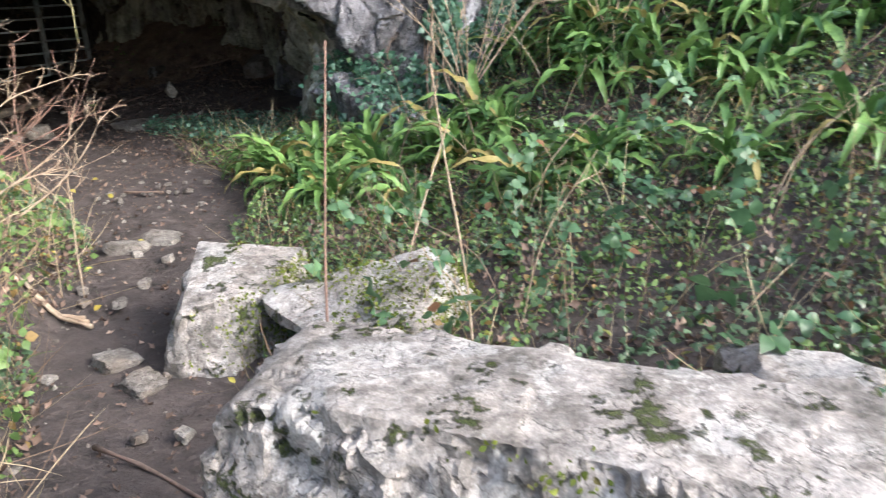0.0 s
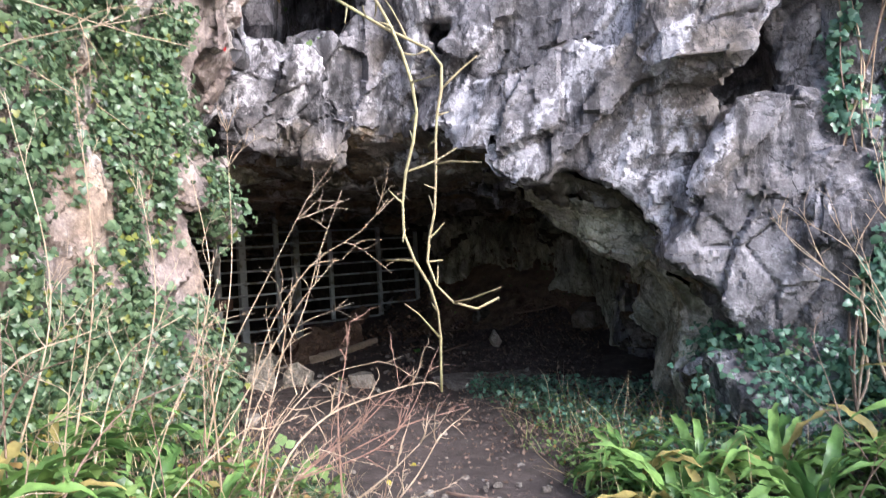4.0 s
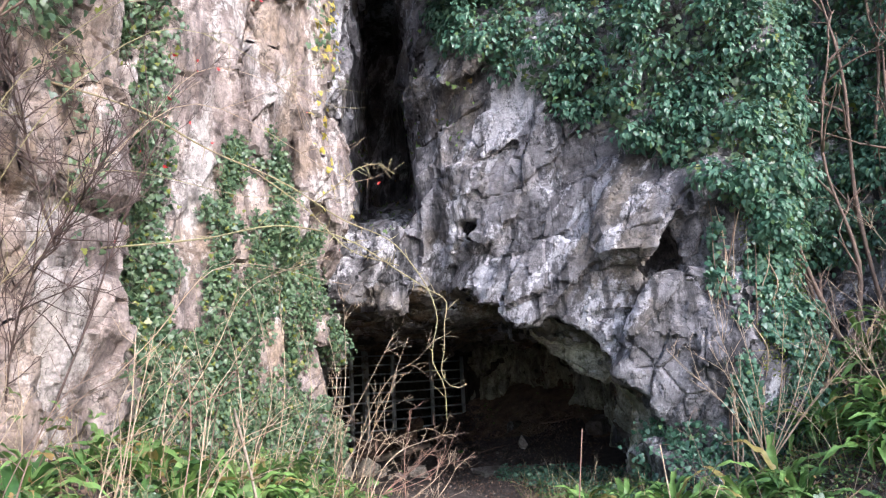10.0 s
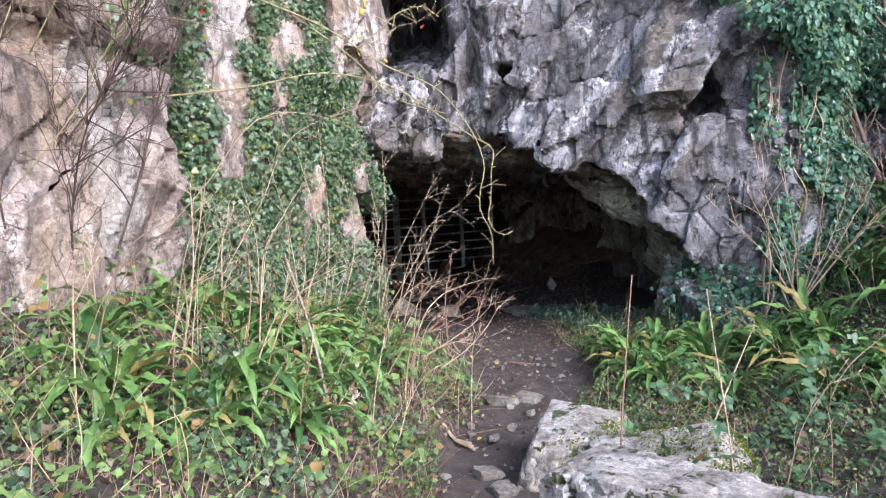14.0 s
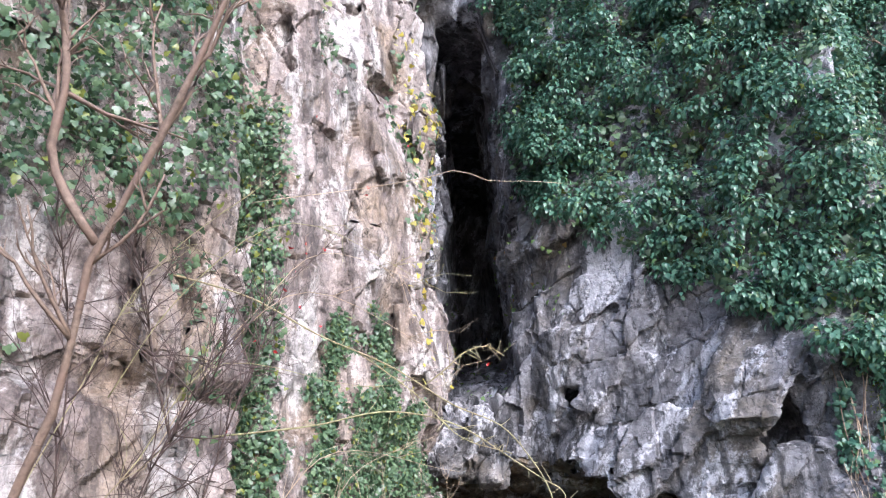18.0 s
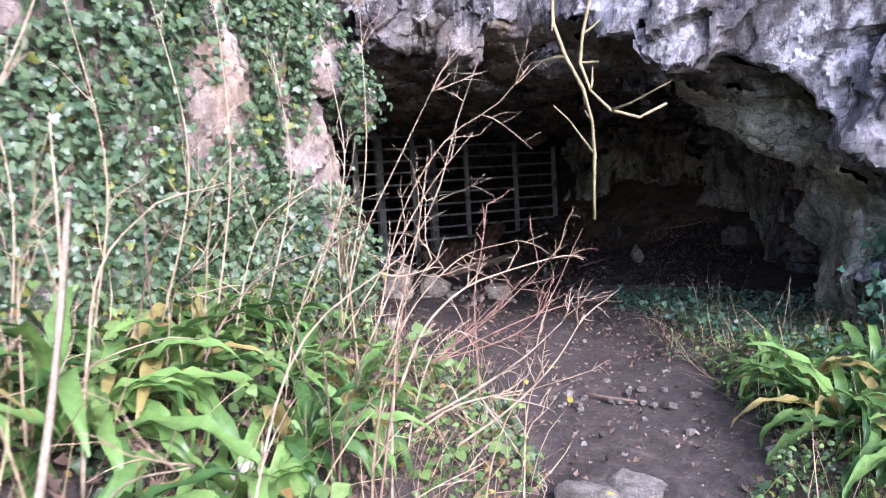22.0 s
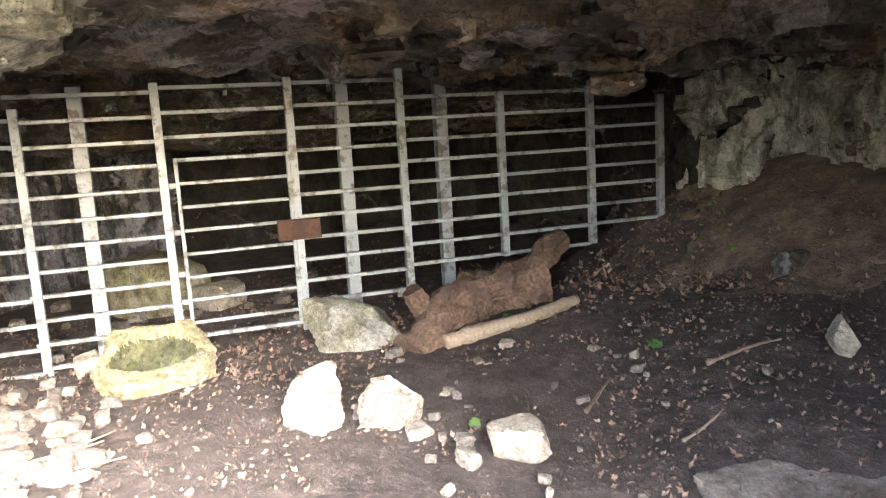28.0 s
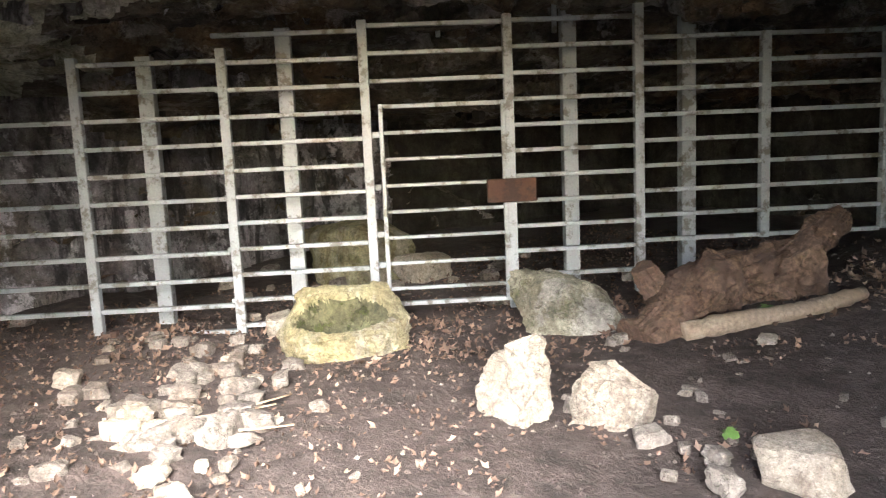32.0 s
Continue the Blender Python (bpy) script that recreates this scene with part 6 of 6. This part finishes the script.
# ---- small things ----
def build_small():
    rng = np.random.default_rng(5)
    m = ~is_left & ~deep & (cx > 0.1) & (cx < 0.8) & (cz > 1.4) & (cz < 4.2) & (cy < 8)
    ivy_on(m, 9000, 71, (0.012, 0.028), MOSS, "yellow-green moss down the cliff edge", 0.2, 0.02, 0.8, 1.2, "moss", "oval")
    carpet("yellow_leaves", lambda x, y: left_bank(x, y) | (np.abs(path_side(x, y)) < 0.6), 36, 72, (-3.2, -0.8, 1.5, 6.0), "oval", (0.03, 0.06), YELLOW, "fallen yellow leaves", "leaves", 0.12, 0.3)
    for x, y in ((-2.38, 2.9), (-2.2, 2.55), (-2.3, 2.75)):
        z = gz(x, y) + 0.12
        at = np.array((x, y, z)) + rng.normal(0, 0.03, (14, 3))
        ob = scatter("bleached_leaf_clump", "dry", at, rng.normal(0, 0.5, (14, 3)) + np.array((0.3, -0.3, 1)), rng.normal(0, 1, (14, 3)), rng.uniform(0.04, 0.08, 14), BLEACHED, "crumpled bleached pale leaves on the ivy bank", "leaves", "thing")
        del ob["kind"]
    at = np.stack([rng.uniform(-3.2, -1.6, 40), rng.uniform(1.6, 2.8, 40), rng.uniform(2.4, 4.3, 40)], 1)
    at = np.concatenate([at[:14], CC[rng.choice(np.flatnonzero(is_left & (cy > 2.3) & (cz > 2.6) & (cz < 6)), 40)] + np.array((0.06, 0, 0))])
    scatter("berries", "oval", at, rng.normal(0, 1, at.shape), rng.normal(0, 1, at.shape), rng.uniform(0.02, 0.035, len(at)), RED, "scattered red berries on the rock face", "berries")
    for x, y in ((-4.98, 8.62), (-5.8, 10.1), (-4.6, 9.9)):
        at = np.array([(x, y, gz(x, y) + 0.05)]) + rng.normal(0, 0.01, (3, 3))
        ob = scatter("green_leaf", "ivy", at, rng.normal(0, 0.3, (3, 3)) + np.array((0, -0.3, 1)), rng.normal(0, 1, (3, 3)), rng.uniform(0.05, 0.07, 3), FERN, "fresh green leaf sprig on the cave floor", "leaf", "thing")
        del ob["kind"]
    # bare vines down the outer edge of the right cliff
    for k in range(9):
        x0 = -0.15 + 0.06 * k
        zs = np.linspace(3.3 - 0.25 * (k % 3), gz(x0, 6.2) + 0.02, 9)
        wob = np.cumsum(rng.normal(0, 0.055, 9))
        pts = [(x0 + w - 0.02 * i, 6.36 + 0.5 * max(x0, 0) + 0.04 * math.sin(i * 1.7 + k), z) for i, (w, z) in enumerate(zip(wob, zs))]
        tagged(stem_part("vine", pts, 0.004, 0.009, STEM if k % 3 else BARK, None, 40, 6, 0.15, k), "ropy brown ivy vine hanging down the cliff", "vine", "cliff vines")
    # thin pale twig across the fissure
    pts = FISSURE_TWIG
    tagged(stem_part("thin_twig", pts, 0.003, 0.0015, STEM, None, 18, 5, 0.1, 3), "thin pale bare twig reaching out from the bush", "twig")


FISSURE_TWIG = [(-2.2, 1.3, 3.5), (-1.35, 1.76, 3.58), (-1.26, 1.81, 3.6), (-1.14, 1.9, 3.54), (-0.97, 2.02, 3.53), (-0.82, 2.12, 3.51)]
build_small()


# ---- more canes and undergrowth ----
def build_canes():
    rng = np.random.default_rng(61)
    for k, (a, b, c) in enumerate((((-3.2, 1.5, 2.2), (-2.5, 1.9, 3.2), (-1.7, 2.5, 2.75)), ((-3.1, 1.2, 2.6), (-2.3, 1.6, 3.5), (-1.6, 2.2, 3.1)), ((-3.2, 2.0, 1.6), (-2.6, 2.3, 2.3), (-2.0, 2.9, 2.2)),
                                   ((-3.2, 1.0, 1.8), (-2.6, 1.4, 2.7), (-2.0, 1.9, 2.6)), ((-3.1, 2.4, 1.3), (-2.8, 2.8, 2.2), (-2.5, 3.4, 2.5)), ((-3.2, 0.8, 2.0), (-2.9, 1.2, 3.2), (-2.4, 1.7, 3.9)), ((-3.2, 1.8, 2.8), (-2.7, 2.3, 3.6), (-2.1, 2.9, 3.4)))):
        shrub("arching_cane", "thin leafless thorny cane arching before the cliff", [[a, tuple((np.array(a) + np.array(b)) / 2 + rng.normal(0, 0.05, 3)), b, c]], STEM_GREEN if k % 2 else STEM, 0.004, 9, 0.3, 300 + k, "cane", depth=1)
    for k, (x, y) in enumerate(((0.9, 6.5), (1.7, 6.3), (2.5, 6.6), (1.2, 5.6), (2.0, 5.2))):
        z = gz(x, y)
        shrub("bare_bush", "brown leafless thicket on the bank", [[(x, y, z), (x + 0.25 * math.cos(j * 1.3), y + 0.2 * math.sin(j * 1.3), z + 0.4), (x + 0.6 * math.cos(j * 1.3 + 0.4), y + 0.45 * math.sin(j * 1.3), z + 0.9 + 0.1 * (j % 3))] for j in range(5)], STEM if k % 2 else BARK, 0.006, 7, 0.4, 330 + k, "shrub", depth=1)
    for k, (x, y) in enumerate(((-2.9, 1.9), (-2.35, 1.75), (-2.6, 2.45), (-2.15, 3.1), (-2.5, 1.5))):
        z = gz(x, y)
        shrub("dead_stalk", "reddish-brown dead stalk standing in the bank", [[(x, y, z), (x + 0.06, y + 0.05, z + 0.4), (x + 0.1 * math.cos(k * 2), y + 0.15, z + 0.9)]], STEM_RED if k % 2 else STEM, 0.0055, 3, 0.25, 350 + k, "stalk")

    for k in range(46):
        x, y = rng.uniform(-3.0, -1.95), rng.uniform(0.7, 4.0)
        z, h, a = gz(x, y), rng.uniform(0.45, 0.95), rng.uniform(-1.2, 1.4)
        r = rng.uniform(0.1, 0.45)
        shrub("dry_stalk", "bent tan dead stalk rising out of the bank", [[(x, y, z), (x + 0.2 * r * math.cos(a), y + 0.2 * r * math.sin(a), z + 0.45 * h), (x + 0.6 * r * math.cos(a), y + 0.6 * r * math.sin(a), z + 0.85 * h), (x + 1.2 * r * math.cos(a), y + 1.2 * r * math.sin(a), z + h)]], (STEM, BARK, STEM)[k % 3], rng.uniform(0.003, 0.006), 4, 0.2, 380 + k, "stalk")
    for k in range(22):
        x, y = rng.uniform(-0.6, 2.2), rng.uniform(2.6, 6.0)
        z, h, a = gz(x, y), rng.uniform(0.35, 0.8), rng.uniform(0, 6.28)
        r = rng.uniform(0.15, 0.6)
        shrub("dry_stalk", "thin leaning dead stalk among the brambles", [[(x, y, z), (x + 0.3 * r * math.cos(a), y + 0.3 * r * math.sin(a), z + 0.5 * h), (x + r * math.cos(a), y + r * math.sin(a), z + h)]], (STEM, BARK)[k % 2], rng.uniform(0.003, 0.005), 3, 0.2, 450 + k, "stalk")


build_canes()


# ---- moss on the boulders ----
def moss_on(ob, way, count, seed, least=0.25):
    """Tufts of moss on the side of a boulder that faces way."""
    rng = np.random.default_rng(seed)
    me = ob.data
    n = np.empty(len(me.polygons) * 3, np.float32)
    c = np.empty(len(me.polygons) * 3, np.float32)
    me.polygons.foreach_get("normal", n)
    me.polygons.foreach_get("center", c)
    turn = np.array(ob.matrix_basis)
    n, c = n.reshape(-1, 3) @ turn[:3, :3].T, c.reshape(-1, 3) @ turn[:3, :3].T + turn[:3, 3]
    d = np.array(way) / np.linalg.norm(way)
    ids = np.flatnonzero((n @ d + 0.6 * vnoise(c.astype(np.float32), 5.0, seed) > least) & (n[:, 2] > -0.2))
    k = rng.choice(ids, count)
    at = c[k] + n[k] * 0.006 + rng.normal(0, 0.012, (count, 3))
    scatter("moss", "oval", at, n[k] + rng.normal(0, 0.5, (count, 3)), rng.normal(0, 1, (count, 3)), rng.uniform(0.008, 0.02, count), MOSS, "yellow-green moss cushions on a pale boulder", "moss")


for k, ob in enumerate([o for o in scene.objects if o.name.startswith("boulder")][:3]):
    moss_on(ob, ((-0.35, -1.0, -0.1), (1.0, -0.35, 0.1), (0.5, -0.5, 0.7))[k], (2600, 3000, 2600)[k], 500 + k, (0.95, 0.55, 0.55)[k])
